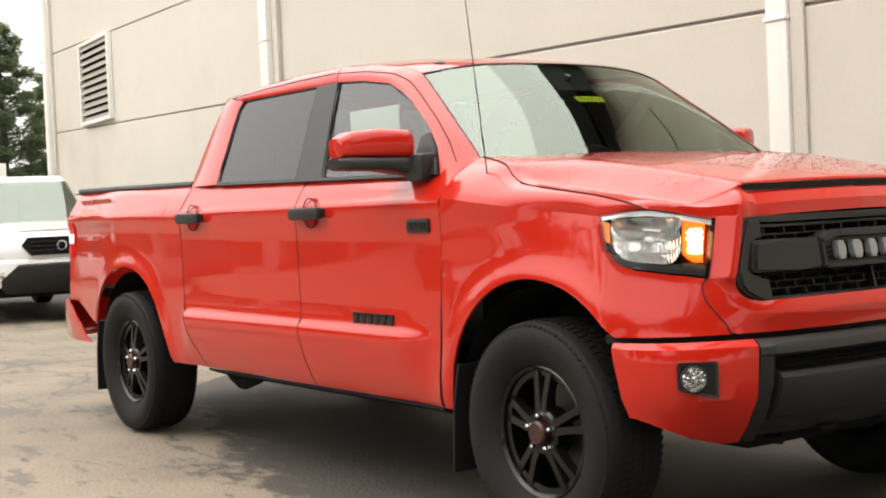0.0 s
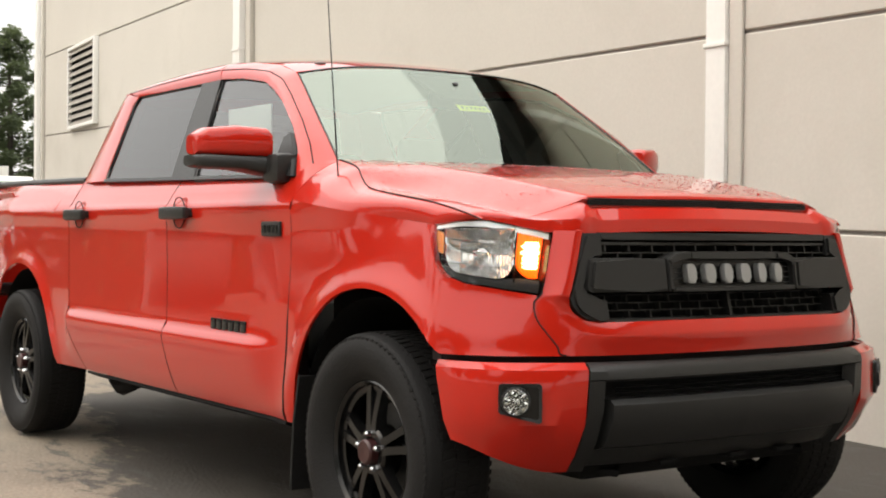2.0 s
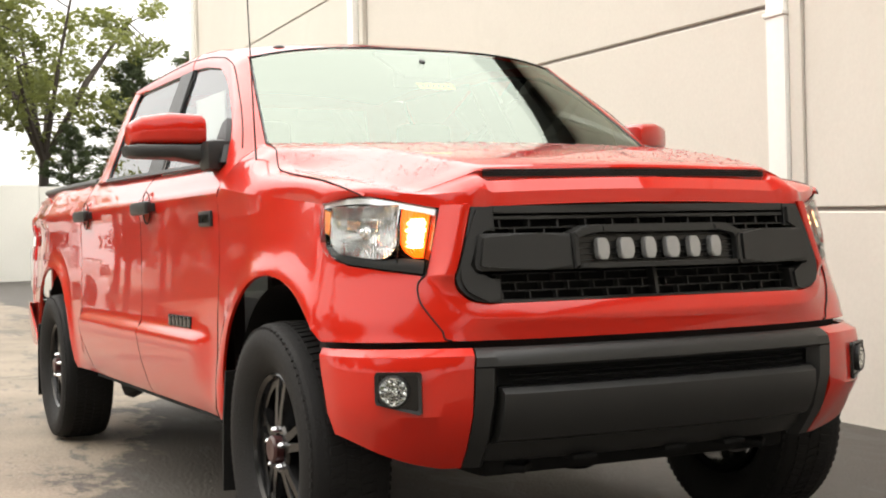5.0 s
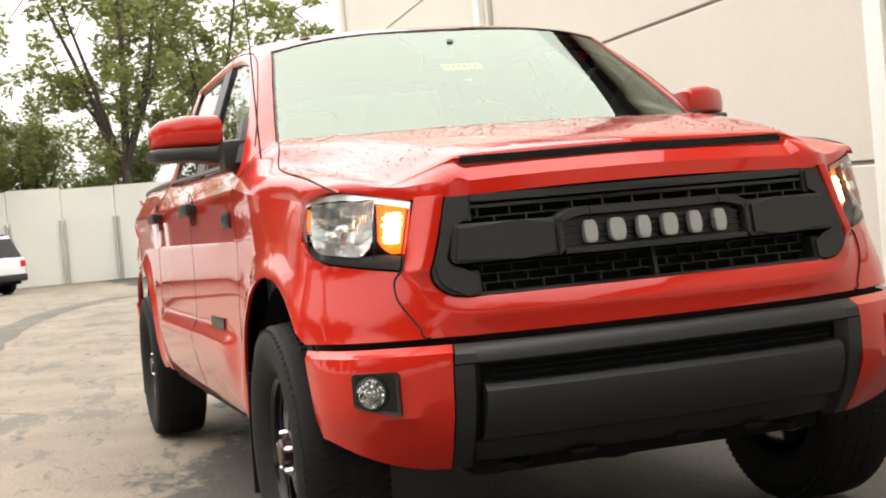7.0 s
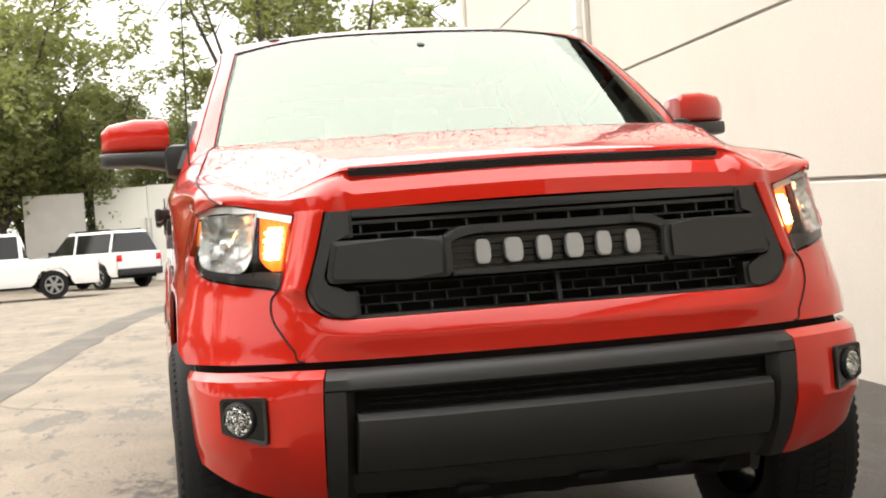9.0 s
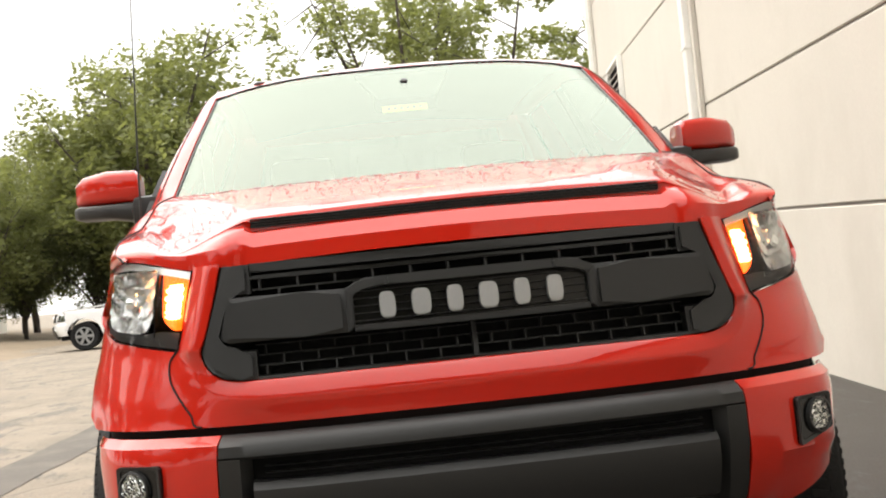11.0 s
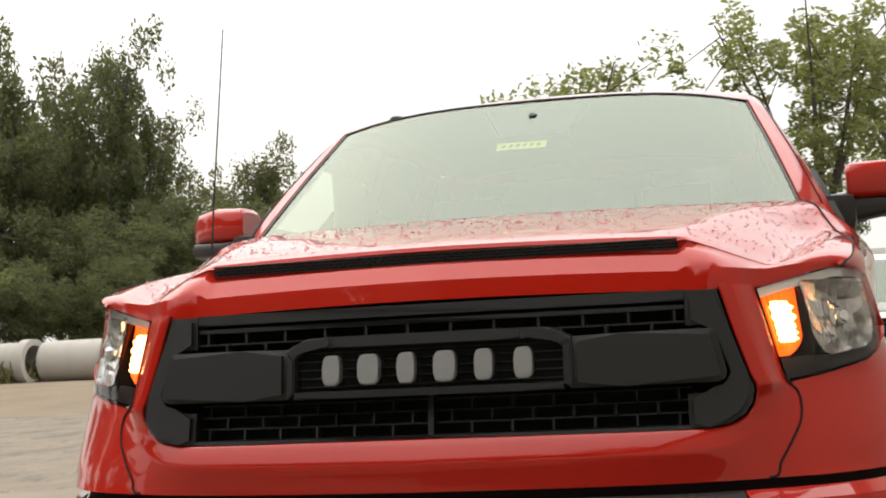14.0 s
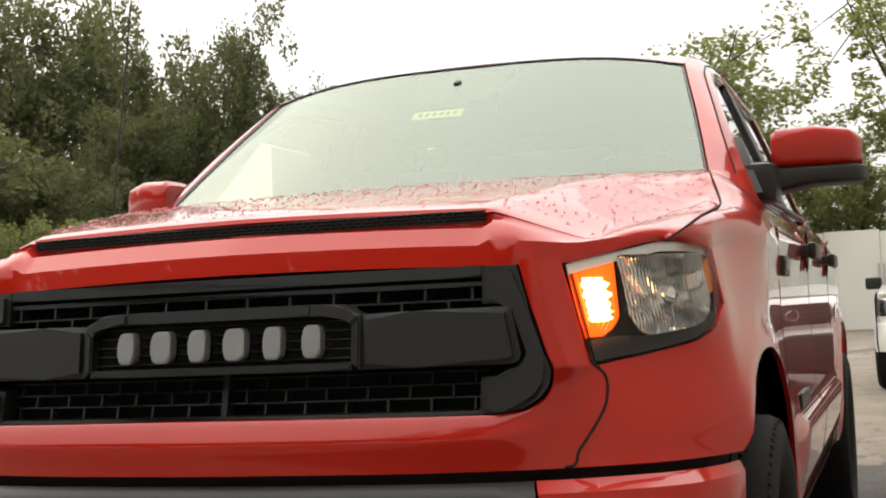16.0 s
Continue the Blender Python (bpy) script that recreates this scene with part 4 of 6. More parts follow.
    for sgn in (1, -1):
        bm = bmesh.new()
        pts = [spline(SEAM, (len(SEAM) - 1) * i / 24) for i in range(25)]
        tube(bm, [(x, sgn * (y + 0.002), z + 0.0005) for x, y, z in pts], [0.0026] * 25, 6)
        part("hood_gap", bm, GAP, truck)
        for fn, top in ((rear_seam, 1.376), (mid_seam, 1.355), (lambda z: front_seam(z) + 0.003, 1.34)):
            bm = bmesh.new()
            zz = [0.445 + (top - 0.445) * i / 30 for i in range(31)]
            tube(bm, [(fn(z), sgn * (side_y(fn(z), z) - 0.0015), z) for z in zz], [0.0026] * 31, 6)
            part("door_gap", bm, GAP, truck)
    # --- greenhouse
    fw_front = [(-0.615, 1.345), (-0.68, 1.45), (-0.79, 1.545), (-0.97, 1.658), (-1.08, 1.712), (-1.20, 1.757), (-1.44, 1.792), (-1.67, 1.808)]
    ws_side = [(-0.492, 0.806, 1.400), (-0.63, 0.776, 1.500), (-0.80, 0.738, 1.620), (-0.94, 0.704, 1.716), (-1.045, 0.680, 1.787), (-1.20, 0.676, 1.832), (-1.42, 0.672, 1.862), (-1.70, 0.668, 1.882)]
    pil_a = [G(*p) for p in fw_front]
    both("a_pillar", bowed(pil_a, ws_side, 40, 8, (0.0, 0.012, 0.006)), PAINT, truck, sharp=60)
    ridge = bowed(pil_a, ws_side, 40, 8, (0.0, 0.012, 0.006))[4]
    # corner below the pillar, over the fender shoulder
    both("pillar_foot", bowed([(-0.615, 0.910, 1.345), (-0.556, 0.957, 1.252)], [(-0.492, 0.806, 1.400), (-0.478, 0.803, 1.400)], 6, 8, (0, 0.016, 0.016)), PAINT, truck, sharp=60)
    rail_b = [(-1.70, 0.668, 1.882), (-2.1, 0.668, 1.882), (-2.5, 0.672, 1.868), (-2.84, 0.690, 1.838)]
    both("roof_rail", bowed([G(-1.67, 1.805), G(-2.1, 1.806), G(-2.5, 1.805), G(-2.62, 1.803)], rail_b, 24, 6, (0, 0.014, 0.008)), PAINT, truck, sharp=60)
    ridge = ridge + bowed([G(-1.67, 1.808), G(-2.1, 1.806), G(-2.5, 1.805), G(-2.62, 1.803)], rail_b, 24, 6, (0, 0.014, 0.008))[3][1:]
    for sgn in (1, -1):
        bm = bmesh.new()
        tube(bm, [(x, sgn * y, z) for x, y, z in ridge], [0.0028] * len(ridge), 6)
        part("roof_gap", bm, GAP, truck)
    rw_rear = [(-2.62, 1.803), (-2.648, 1.765), (-2.645, 1.66), (-2.635, 1.54), (-2.635, 1.43), (-2.62, 1.378)]
    both("c_pillar", bowed([G(*p) for p in rw_rear], [(-2.84, 0.690, 1.838), (-2.90, 0.705, 1.79), (-2.945, 0.745, 1.68), (-2.985, 0.80, 1.53), (-3.01, 0.835, 1.44), (-2.965, 0.878, 1.378)], 20, 6, (0, 0.012, 0)), PAINT, truck, sharp=60)
    both("b_pillar", ruled([(-1.79, 1.366), (-1.856, 1.806)], [(-1.545, 1.356), (-1.667, 1.806)], 12, 4, lambda x, z: tuple(Vector(G(x, z)) + Vector((0, 0.002, 0)))), BLACK, truck)
    both("window_sill", ruled([(-2.62, 1.374), (-0.70, 1.341)], [(-2.62, 1.388), (-0.70, 1.355)], 16, 1, lambda x, z: tuple(Vector(G(x, z)) + Vector((0, 0.006, 0)))), BLACK, truck)
    for name, a, b, gm in (("rear_door_glass", [(-2.62, 1.384), (-2.635, 1.44), (-2.645, 1.66), (-2.648, 1.765), (-2.62, 1.803)], [(-1.79, 1.366), (-1.808, 1.5), (-1.832, 1.66), (-1.848, 1.76), (-1.856, 1.806)], TINTED),
                           ("front_door_glass", [(-1.545, 1.352), (-1.57, 1.43), (-1.615, 1.58), (-1.655, 1.75), (-1.667, 1.806)], [(-0.615, 1.345), (-0.68, 1.45), (-0.79, 1.545), (-0.97, 1.658), (-1.20, 1.757), (-1.45, 1.793)], SIDEGLASS)):
        rows = ruled(a, b, 16, 12, lambda x, z: tuple(Vector(G(x, z)) + Vector((0, -0.012, 0))))
        for rr in (rows, mirrored(rows)):
            ob = part(name, grid(rr), gm, truck)
            ob.visible_shadow = False
            bm = bmesh.new()
            edge = [Vector(p) for p in rr[0]] + [Vector(r[-1]) for r in rr[1:]] + [Vector(p) for p in rr[-1][-2::-1]] + [Vector(r[0]) for r in rr[-2:0:-1]]
            tube(bm, edge + edge[:1], [0.009] * (len(edge) + 1), 6, cap=False)
            part("seal", bm, GLOSSB, ob)
    # roof
    left = [(-1.045, 0.680, 1.787), (-1.20, 0.676, 1.832), (-1.42, 0.672, 1.862), (-1.70, 0.668, 1.882)] + rail_b[1:]
    crown = [(-0.985, 1.838), (-1.15, 1.872), (-1.40, 1.905), (-1.70, 1.925), (-2.1, 1.927), (-2.5, 1.912), (-2.86, 1.872)]
    rows = []
    for j in range(25):
        t = j / 24 * 6
        ex, ey, ez = spline(left, t)
        cx, cz = spline(crown, t)
        rows.append([(cx + (ex - cx) * abs(k) ** 2, ey * k, cz + (ez - cz) * abs(k) ** 2.4) for k in [-1 + i / 14 for i in range(29)]])
    roof = solid(part("roof", grid(rows), PAINT, truck, "red cab roof", sharp=60), 0.012)
    bm = bmesh.new()
    lathe(bm, [(-0.01, 0.030), (0.006, 0.029), (0.013, 0.020), (0.015, 0.001)], 20, "z")
    bmesh.ops.scale(bm, vec=(1.3, 0.9, 1.0), verts=bm.verts)
    ob = part("roof_pod", bm, BLACK, roof, "small black roof aerial pod")
    ob.location = (-1.15, -0.517, 1.836)
    # windscreen
    rows = []
    for j in range(17):
        t = j / 16
        ex, ey, ez = spline(ws_side[:5], 4 * t)
        cx, cz = -0.40 + (-0.985 + 0.40) * t, 1.405 + (1.838 - 1.405) * t + 0.016 * math.sin(math.pi * t)
        rows.append([(cx + (ex - cx) * abs(k) ** 3.2, (ey - 0.008) * k, cz + (ez - cz) * abs(k) ** 3.2 - 0.006) for k in [-1 + i / 24 for i in range(49)]])
    ws = part("windscreen", grid(rows), WINDSCREEN, truck, "pale reflecting windscreen")
    ws.visible_shadow = False
    bm = bmesh.new()
    edge = [Vector(p) for p in rows[0]] + [Vector(r[-1]) for r in rows[1:]] + [Vector(p) for p in rows[-1][-2::-1]] + [Vector(r[0]) for r in rows[-2:0:-1]]
    tube(bm, edge + edge[:1], [0.005] * (len(edge) + 1), 6, cap=False)
    part("seal", bm, GLOSSB, ws)
    def on_glass(a, b, d):
        t = 0.535 + b * 1.37
        return Vector((-0.40 - 0.585 * t - 0.004 - d * 0.6, a, 1.399 + 0.433 * t + 0.016 * math.sin(math.pi * t) - 0.005 - d * 0.8))
    bm = bmesh.new()
    prism(bm, [(-0.094, 0), (0.062, 0), (0.062, 0.045), (-0.094, 0.045)], 0.001, on_glass)
    st = part("stock_sticker", bm, YELLOW, ws, "yellow stock sticker with illegible marks", smooth=False)
    for i in range(6):
        y0 = -0.078 + i * 0.022
        bm = bmesh.new()
        prism(bm, [(y0, 0.014), (y0 + 0.010, 0.014), (y0 + 0.013, 0.032), (y0 + 0.003, 0.032)], 0.0008, lambda a, b, d: on_glass(a, b, d - 0.0012))
        part("mark", bm, OLIVE, st, smooth=False)
    # cowl under the windscreen and wipers
    rows = [[(-0.40 - (0.09) * (abs(k) ** 2.2) + d, 0.80 * k, 1.398 + (1.398 - 1.402) * abs(k) - dz) for k in [-1 + i / 12 for i in range(25)]] for d, dz in ((-0.06, 0.03), (0.02, 0.008), (0.06, 0.03))]
    part("cowl", grid(rows), BLACK, truck)
    for y0, y1 in ((-0.55, 0.02), (0.05, 0.62)):
        bm = bmesh.new()
        tube(bm, [(-0.375, y1, 1.382), (-0.385, (y0 + y1) / 2, 1.384), (-0.42, y0, 1.384)], [0.008, 0.007, 0.004], 6)
        part("wiper", bm, BLACK, truck)
    # back of the cab
    back = [[(-2.86 - 0.13 * t, (0.69 + 0.14 * t) * k, 1.85 - 0.45 * t + (0.024 * (1 - k * k) - 0.012) * (t == 0)) for k in [-1 + i / 10 for i in range(21)]] for t in (0, 0.15)]
    part("cab_back", grid(back), PAINT, truck)
    back = [[(-2.86 - 0.13 * t, (0.69 + 0.14 * min(t, 1.0)) * k, 1.85 - 0.45 * t) for k in [-1 + i / 10 for i in range(21)]] for t in (0.85, 1.0, 2.2)]
    part("cab_back", grid(back), PAINT, truck)
    for k0, k1 in ((-1, -0.82), (0.82, 1)):
        back = [[(-2.86 - 0.13 * t, (0.69 + 0.14 * t) * k, 1.85 - 0.45 * t) for k in (k0, k1)] for t in (0.15, 0.85)]
        part("cab_back", grid(back), PAINT, truck)
    ob = part("rear_glass", grid([[(-2.862 - 0.13 * t, (0.69 + 0.14 * t) * k, 1.85 - 0.45 * t) for k in (-0.82, -0.3, 0.3, 0.82)] for t in (0.15, 0.85)]), TINTED, truck)
    ob.visible_shadow = False
    # --- cabin
    part("headliner", grid([[(-1.10 - 0.42 * j, 0.62 * k, 1.80 + 0.05 * (1 - k * k) + (0.03 if 0 < j < 4 else 0)) for k in (-1, -0.6, -0.2, 0.2, 0.6, 1)] for j in range(5)]), CABIN, truck)
    part("dashboard", boxes(((-0.98, -0.78, 0.95), (-0.56, 0.78, 1.33)), ((-0.70, -0.76, 1.2), (-0.47, 0.76, 1.365)), ((-0.94, 0.18, 1.28), (-0.70, 0.56, 1.40)), bevel=0.03), DASH, truck, "black dashboard")
    part("cabin_floor", boxes(((-2.85, -0.85, 0.50), (-0.45, 0.85, 0.56)), ((-0.52, -0.80, 0.56), (-0.47, 0.80, 1.3))), DASH, truck)
    bm = bmesh.new()
    ring = [(-1.10 + 0.07 * math.sin(2 * math.pi * k / 28) * -1.0, 0.38 + 0.19 * math.cos(2 * math.pi * k / 28), 1.29 + 0.175 * math.sin(2 * math.pi * k / 28)) for k in range(29)]
    tube(bm, ring, [0.016] * 29, 8, cap=False)
    box(bm, (-1.10, 0.33, 1.24), (-1.02, 0.43, 1.33), 0.02)
    tube(bm, [(-1.10, 0.20, 1.30), (-1.09, 0.56, 1.30)], [0.014, 0.014], 6)
    tube(bm, [(-1.06, 0.38, 1.28), (-0.86, 0.38, 1.20)], [0.03, 0.04], 8)
    part("steering_wheel", bm, DASH, truck)
    for x0, ys, zt in ((-1.62, (-0.40, 0.40), 1.40), (-2.48, (-0.42, 0.0, 0.42), 1.36)):
        for yc in ys:
            w = 0.26 if len(ys) == 2 else 0.20
            seat = boxes(((x0 - 0.02, yc - w, 0.60), (x0 + 0.55, yc + w, 0.85)), ((x0 - 0.16, yc - w, 0.72), (x0 + 0.0, yc + w, zt)), bevel=0.05)
            st = part("seat", seat, CABIN, truck, "light grey cabin seat")
            part("headrest", boxes(((x0 - 0.17, yc - 0.13, zt + 0.03), (x0 - 0.07, yc + 0.13, zt + 0.20)), bevel=0.04), CABIN, st)
    bm = boxes(((-0.94, -0.115, 1.665), (-0.90, 0.115, 1.735)), bevel=0.02)
    tube(bm, [(-0.92, 0, 1.72), (-0.89, 0, 1.775)], [0.010, 0.014], 6)
    part("rear_view_mirror", bm, DASH, truck)
    bm = bmesh.new()
    prism(bm, [(-0.17, 0.41), (0.17, 0.41), (0.10, 0.30), (-0.10, 0.30)], 0.012, lambda a, b, d: Vector((-0.43 - 1.36 * b - d * 0.6, a, 1.398 + 1.015 * b - d * 0.8)))
    part("sensor_cover", bm, DASH, truck, "dark sensor cover behind the windscreen top", smooth=False)
    part("window_sheet", boxes(((-1.52, -0.755, 1.40), (-1.12, -0.75, 1.66))), PAPER, truck, "white paper sheet inside the window")

    # --- grille

    def face(v, z, push):
        x, y, z = nose(v, z)
        return Vector((x + push, y, z))
    backs = ruled([(4.0, 0.862), (6.0, 0.862)], [(4.0, 1.144), (6.0, 1.144)], 12, 4, lambda v, z: tuple(face(v, z, -0.075)))
    backs = [r + [(x, -y, z) for x, y, z in r[-2::-1]] for r in backs]
    grille = part("grille", grid(backs), DARK, truck, "black front grille with silver block lettering shapes")

    def gx(y, z, push=0.0):
        """The grille's face at the side y."""
        a, b = nose(4, z), nose(6, z)
        k = min(abs(y) / a[1], 1.05)
        return Vector((b[0] + (a[0] - b[0]) * k ** 2 + push, y, z))

    def slab(name, outline, d0, d1, material, label="", n=1, parent=grille, bev=0.006):
        """A slab with the outline (y, z), between two depths of the grille's curved face."""
        bm = bmesh.new()
        prism(bm, outline, 1.0, lambda a, b, d: gx(a, b, d0 + (d1 - d0) * (1 - d)))
        if bev:
            front = [e for e in bm.edges if all((v.co - gx(v.co.y, v.co.z, d1)).length < 1e-4 for v in e.verts)]
            bmesh.ops.bevel(bm, geom=front, offset=bev, segments=2, affect="EDGES")
        return part(name, bm, material, parent, label, sharp=30)

    def strip(pts, back_pts):
        return pts + back_pts[::-1]
    for sg in (1, -1):
        m = lambda pts: [(sg * a, b) for a, b in pts]
        # end caps, hooked round the ends of the crossbar
        slab("end_cap", m([(0.522, 1.140), (0.586, 1.140), (0.609, 1.055), (0.636, 0.975), (0.648, 0.943), (0.644, 0.915), (0.628, 0.893), (0.600, 0.8755), (0.56, 0.869), (0.520, 0.868), (0.520, 0.934), (0.572, 0.936), (0.595, 0.941), (0.608, 0.954), (0.606, 0.975), (0.588, 1.068), (0.522, 1.070)]), -0.06, 0.006, BLACK, bev=0.011)
        slab("crossbar", m([(0.298, 1.060), (0.40, 1.062), (0.572, 1.063), (0.581, 1.057), (0.598, 0.976), (0.594, 0.963), (0.580, 0.957), (0.40, 0.957), (0.298, 0.957)]), -0.03, 0.028, BLACK, bev=0.012)
        slab("plaque_frame", m([(0.20, 1.083), (0.248, 1.081), (0.268, 1.074), (0.299, 1.059), (0.281, 1.040), (0.262, 1.057), (0.20, 1.061)]), -0.03, 0.030, BLACK, bev=0.004)
        slab("plaque_frame", m([(0.281, 1.040), (0.299, 1.060), (0.299, 0.957), (0.281, 0.970)]), -0.03, 0.0285, BLACK, bev=0.004)
    ys = [-0.524 + 1.048 * i / 14 for i in range(15)]
    slab("top_bar", strip([(y, 1.142) for y in ys], [(y, 1.120) for y in ys]), -0.05, -0.006, BLACK, bev=0.004)
    slab("top_rail", strip([(y, 1.112) for y in ys], [(y, 1.103) for y in ys]), -0.045, -0.012, BLACK, bev=0.002)
    slab("bottom_rail", strip([(y, 0.874) for y in ys], [(y, 0.866) for y in ys]), -0.05, -0.006, BLACK, bev=0.002)
    yq = [-0.20 + 0.40 * i / 8 for i in range(9)]
    slab("plaque_frame", strip([(y, 1.083) for y in yq], [(y, 1.0605) for y in yq]), -0.03, 0.028, BLACK, bev=0.004)
    yq = [-0.282 + 0.564 * i / 8 for i in range(9)]
    slab("plaque_frame", strip([(y, 0.971) for y in yq], [(y, 0.957) for y in yq]), -0.03, 0.028, BLACK, bev=0.004)
    slab("plaque", strip([(y, 1.064) for y in yq], [(y, 0.960) for y in yq]), -0.03, 0.002, GLOSSB, bev=0)
    for i in range(5):
        z = 0.980 + i * 0.0175
        slab("plaque_line", strip([(y, z + 0.0012) for y in yq], [(y, z - 0.0012) for y in yq]), 0.0, 0.006, BLACK, bev=0)
    for r, z in enumerate((1.090, 1.066)):
        for i in range(12):
            y = -0.50 + 1.0 * (i + 0.5 * (r % 2)) / 11
            if abs(y) < 0.515 and not (r == 1 and abs(y) < 0.27):
                slab("mesh_post", [(y - 0.0025, z - 0.012), (y + 0.0025, z - 0.012), (y + 0.0025, z + 0.012), (y - 0.0025, z + 0.012)], -0.05, -0.016, BLACK, bev=0)
    slab("mesh_rail", strip([(y, 1.080) for y in ys], [(y, 1.0765) for y in ys]), -0.05, -0.018, BLACK, bev=0)
    for r, z in enumerate((0.885, 0.909, 0.933)):
        for i in range(13):
            y = -0.50 + 1.0 * (i + 0.5 * (r % 2)) / 12
            if abs(y) < 0.515:
                slab("mesh_post", [(y - 0.0022, z - 0.012), (y + 0.0022, z - 0.012), (y + 0.0022, z + 0.012), (y - 0.0022, z + 0.012)], -0.065, -0.040, BLACK, bev=0)
        slab("mesh_rail", strip([(y, z + 0.0135) for y in ys], [(y, z + 0.0105) for y in ys]), -0.065, -0.042, BLACK, bev=0)
    slab("centre_stay", [(-0.006, 0.870), (0.006, 0.870), (0.006, 0.956), (-0.006, 0.956)], -0.065, -0.03, BLACK, bev=0)
    # six plain silver blocks in place of the maker's lettering
    for i in range(6):
        y = -0.201 + i * 0.0804
        c, h, w = 1.013, 0.0315, (0.0185, 0.0225)[i in (1, 3)]
        slab("letter_block", [(y + w * math.copysign(abs(math.cos(t)) ** 0.55, math.cos(t)), c + h * math.copysign(abs(math.sin(t)) ** 0.55, math.sin(t))) for t in [2 * math.pi * (q + 0.5) / 20 for q in range(20)]], 0.0, 0.026, SILVER, bev=0.003)

    # --- front bumper
    def bump(v, z):
        return on_curve(BUMPER, v, z)
    zb = [0.40, 0.43, 0.46, 0.50, 0.56, 0.62, 0.68, 0.70, 0.715, 0.725, 0.735, 0.745]
    for sgn in (1, -1):
        rows = []
        for z in zb:
            row = []
            for i in range(25):
                v = 4.0 * i / 24
                zz = z
                cut = 0.40 + 0.10 * (1 - smooth01(v / 3.4))
                if zz < 0.56:
                    zz = cut + (z - 0.40) * (0.56 - cut) / 0.16
                x, y, _ = bump(v, zz)
                row.append((x, sgn * y, zz))
            rows.append(row)
        corner = solid(part("bumper_corner", grid(rows), PAINT, truck, "red bumper corner with fog lamp", sharp=28), 0.012)
        # fog lamp
        def F(a, b, d):
            """a: 0 to 1 across, b: 0 to 1 up, d: depth"""
            p = Vector((0.609, 0.879, 0.0)).lerp(Vector((0.682, 0.770, 0)), a)
            z0 = 0.597 - 0.032 * a
            n = Vector((0.83, 0.55, 0))
            q = p + n * d
            return Vector((q.x, sgn * q.y, z0 + (0.686 - z0) * b))
        bm = bmesh.new()
        outline = [(0.0, 0.06), (0.04, 0.0), (0.94, 0.0), (1.0, 0.06), (1.0, 0.94), (0.95, 1.0), (0.05, 1.0), (0.0, 0.92)]
        prism(bm, outline, 0.02, lambda a, b, d: F(a, b, 0.004 - d))
        fog = part("fog_lamp", bm, GLOSSB, corner, "round fog lamp in black surround", smooth=False)
        bm = bmesh.new()
        ins = [(0.5 + (a - 0.5) * 0.86, 0.5 + (b - 0.5) * 0.84) for a, b in outline]
        k = len(outline)
        vo, vi = [bm.verts.new(F(a, b, 0.009)) for a, b in outline], [bm.verts.new(F(a, b, 0.006)) for a, b in ins]
        vb = [bm.verts.new(F(a, b, 0.001)) for a, b in outline]
        for i in range(k):
            j = (i + 1) % k
            bm.faces.new((vo[i], vo[j], vi[j], vi[i]))
            bm.faces.new((vo[i], vo[j], vb[j], vb[i]))
        part("surround", bm, BLACK, fog)
        c = F(0.40, 0.47, 0.004)
        nrm = Vector((0.83, sgn * 0.55, 0)).normalized()
        for nm, prof, mt in (("ring", [(0.0, 0.046), (0.010, 0.045), (0.012, 0.040), (0.004, 0.038)], BLACK), ("reflector", [(0.006, 0.039), (0.001, 0.034), (0.004, 0.029), (-0.001, 0.024), (0.003, 0.019), (-0.001, 0.015), (0.006, 0.012), (0.007, 0.001)], FOGCHROME), ("lens", [(0.008, 0.040), (0.013, 0.025), (0.015, 0.001)], CLEAR)):
            bm = bmesh.new()
            lathe(bm, prof, 28, "z")
            if nm == "reflector":
                for q, v in enumerate(bm.verts):
                    v.co.z += 0.0035 * (q % 2) - 0.002 * (q % 3)
            ob = part(nm, bm, mt, fog)
            ob.matrix_basis = Matrix.Translation(c) @ nrm.to_track_quat("Z", "Y").to_matrix().to_4x4()
            if nm == "lens":
                ob.visible_shadow = False
    # dark centre of the bumper
    prof = [(0.745, -0.03), (0.735, 0.0), (0.722, 0.006), (0.690, 0.008), (0.684, 0.0), (0.680, -0.045), (0.634, -0.045)]
    low = [(0.634, -0.045), (0.628, -0.006), (0.618, 0.008), (0.56, 0.012), (0.49, 0.008), (0.472, -0.01), (0.455, -0.03), (0.42, -0.05)]
    def band(pr, vmax, inner, n=24):
        rows = []
        for z, d in pr:
            row = []
            for i in range(2 * n + 1):
                k = -1 + i / n
                v = 6 - (6 - vmax) * abs(k)
                x, y, _ = on_curve(BUMPER, v, min(max(z, 0.40), 0.745))
                row.append((x + d, math.copysign(y, k) if k else 0.0, z))
            rows.append(row)
        return rows
    frame_p = [(0.745, 0.0), (0.738, 0.006), (0.72, 0.004), (0.695, 0.004), (0.688, -0.004), (0.684, -0.05)]
    bumper = solid(part("bumper_centre", grid(band(frame_p, 4.02, 0)), BLACK, truck, "charcoal bumper centre with raised panel", sharp=40), 0.01)
    part("intake", grid(band([(0.690, -0.05), (0.56, -0.05), (0.47, -0.05)], 4.1, 0)), DARK, bumper)
    for z in (0.652, 0.668):
        bm = grid(band([(z + 0.003, -0.03), (z, -0.022), (z - 0.003, -0.03)], 4.55, 0))
        part("intake_slat", bm, BLACK, bumper)
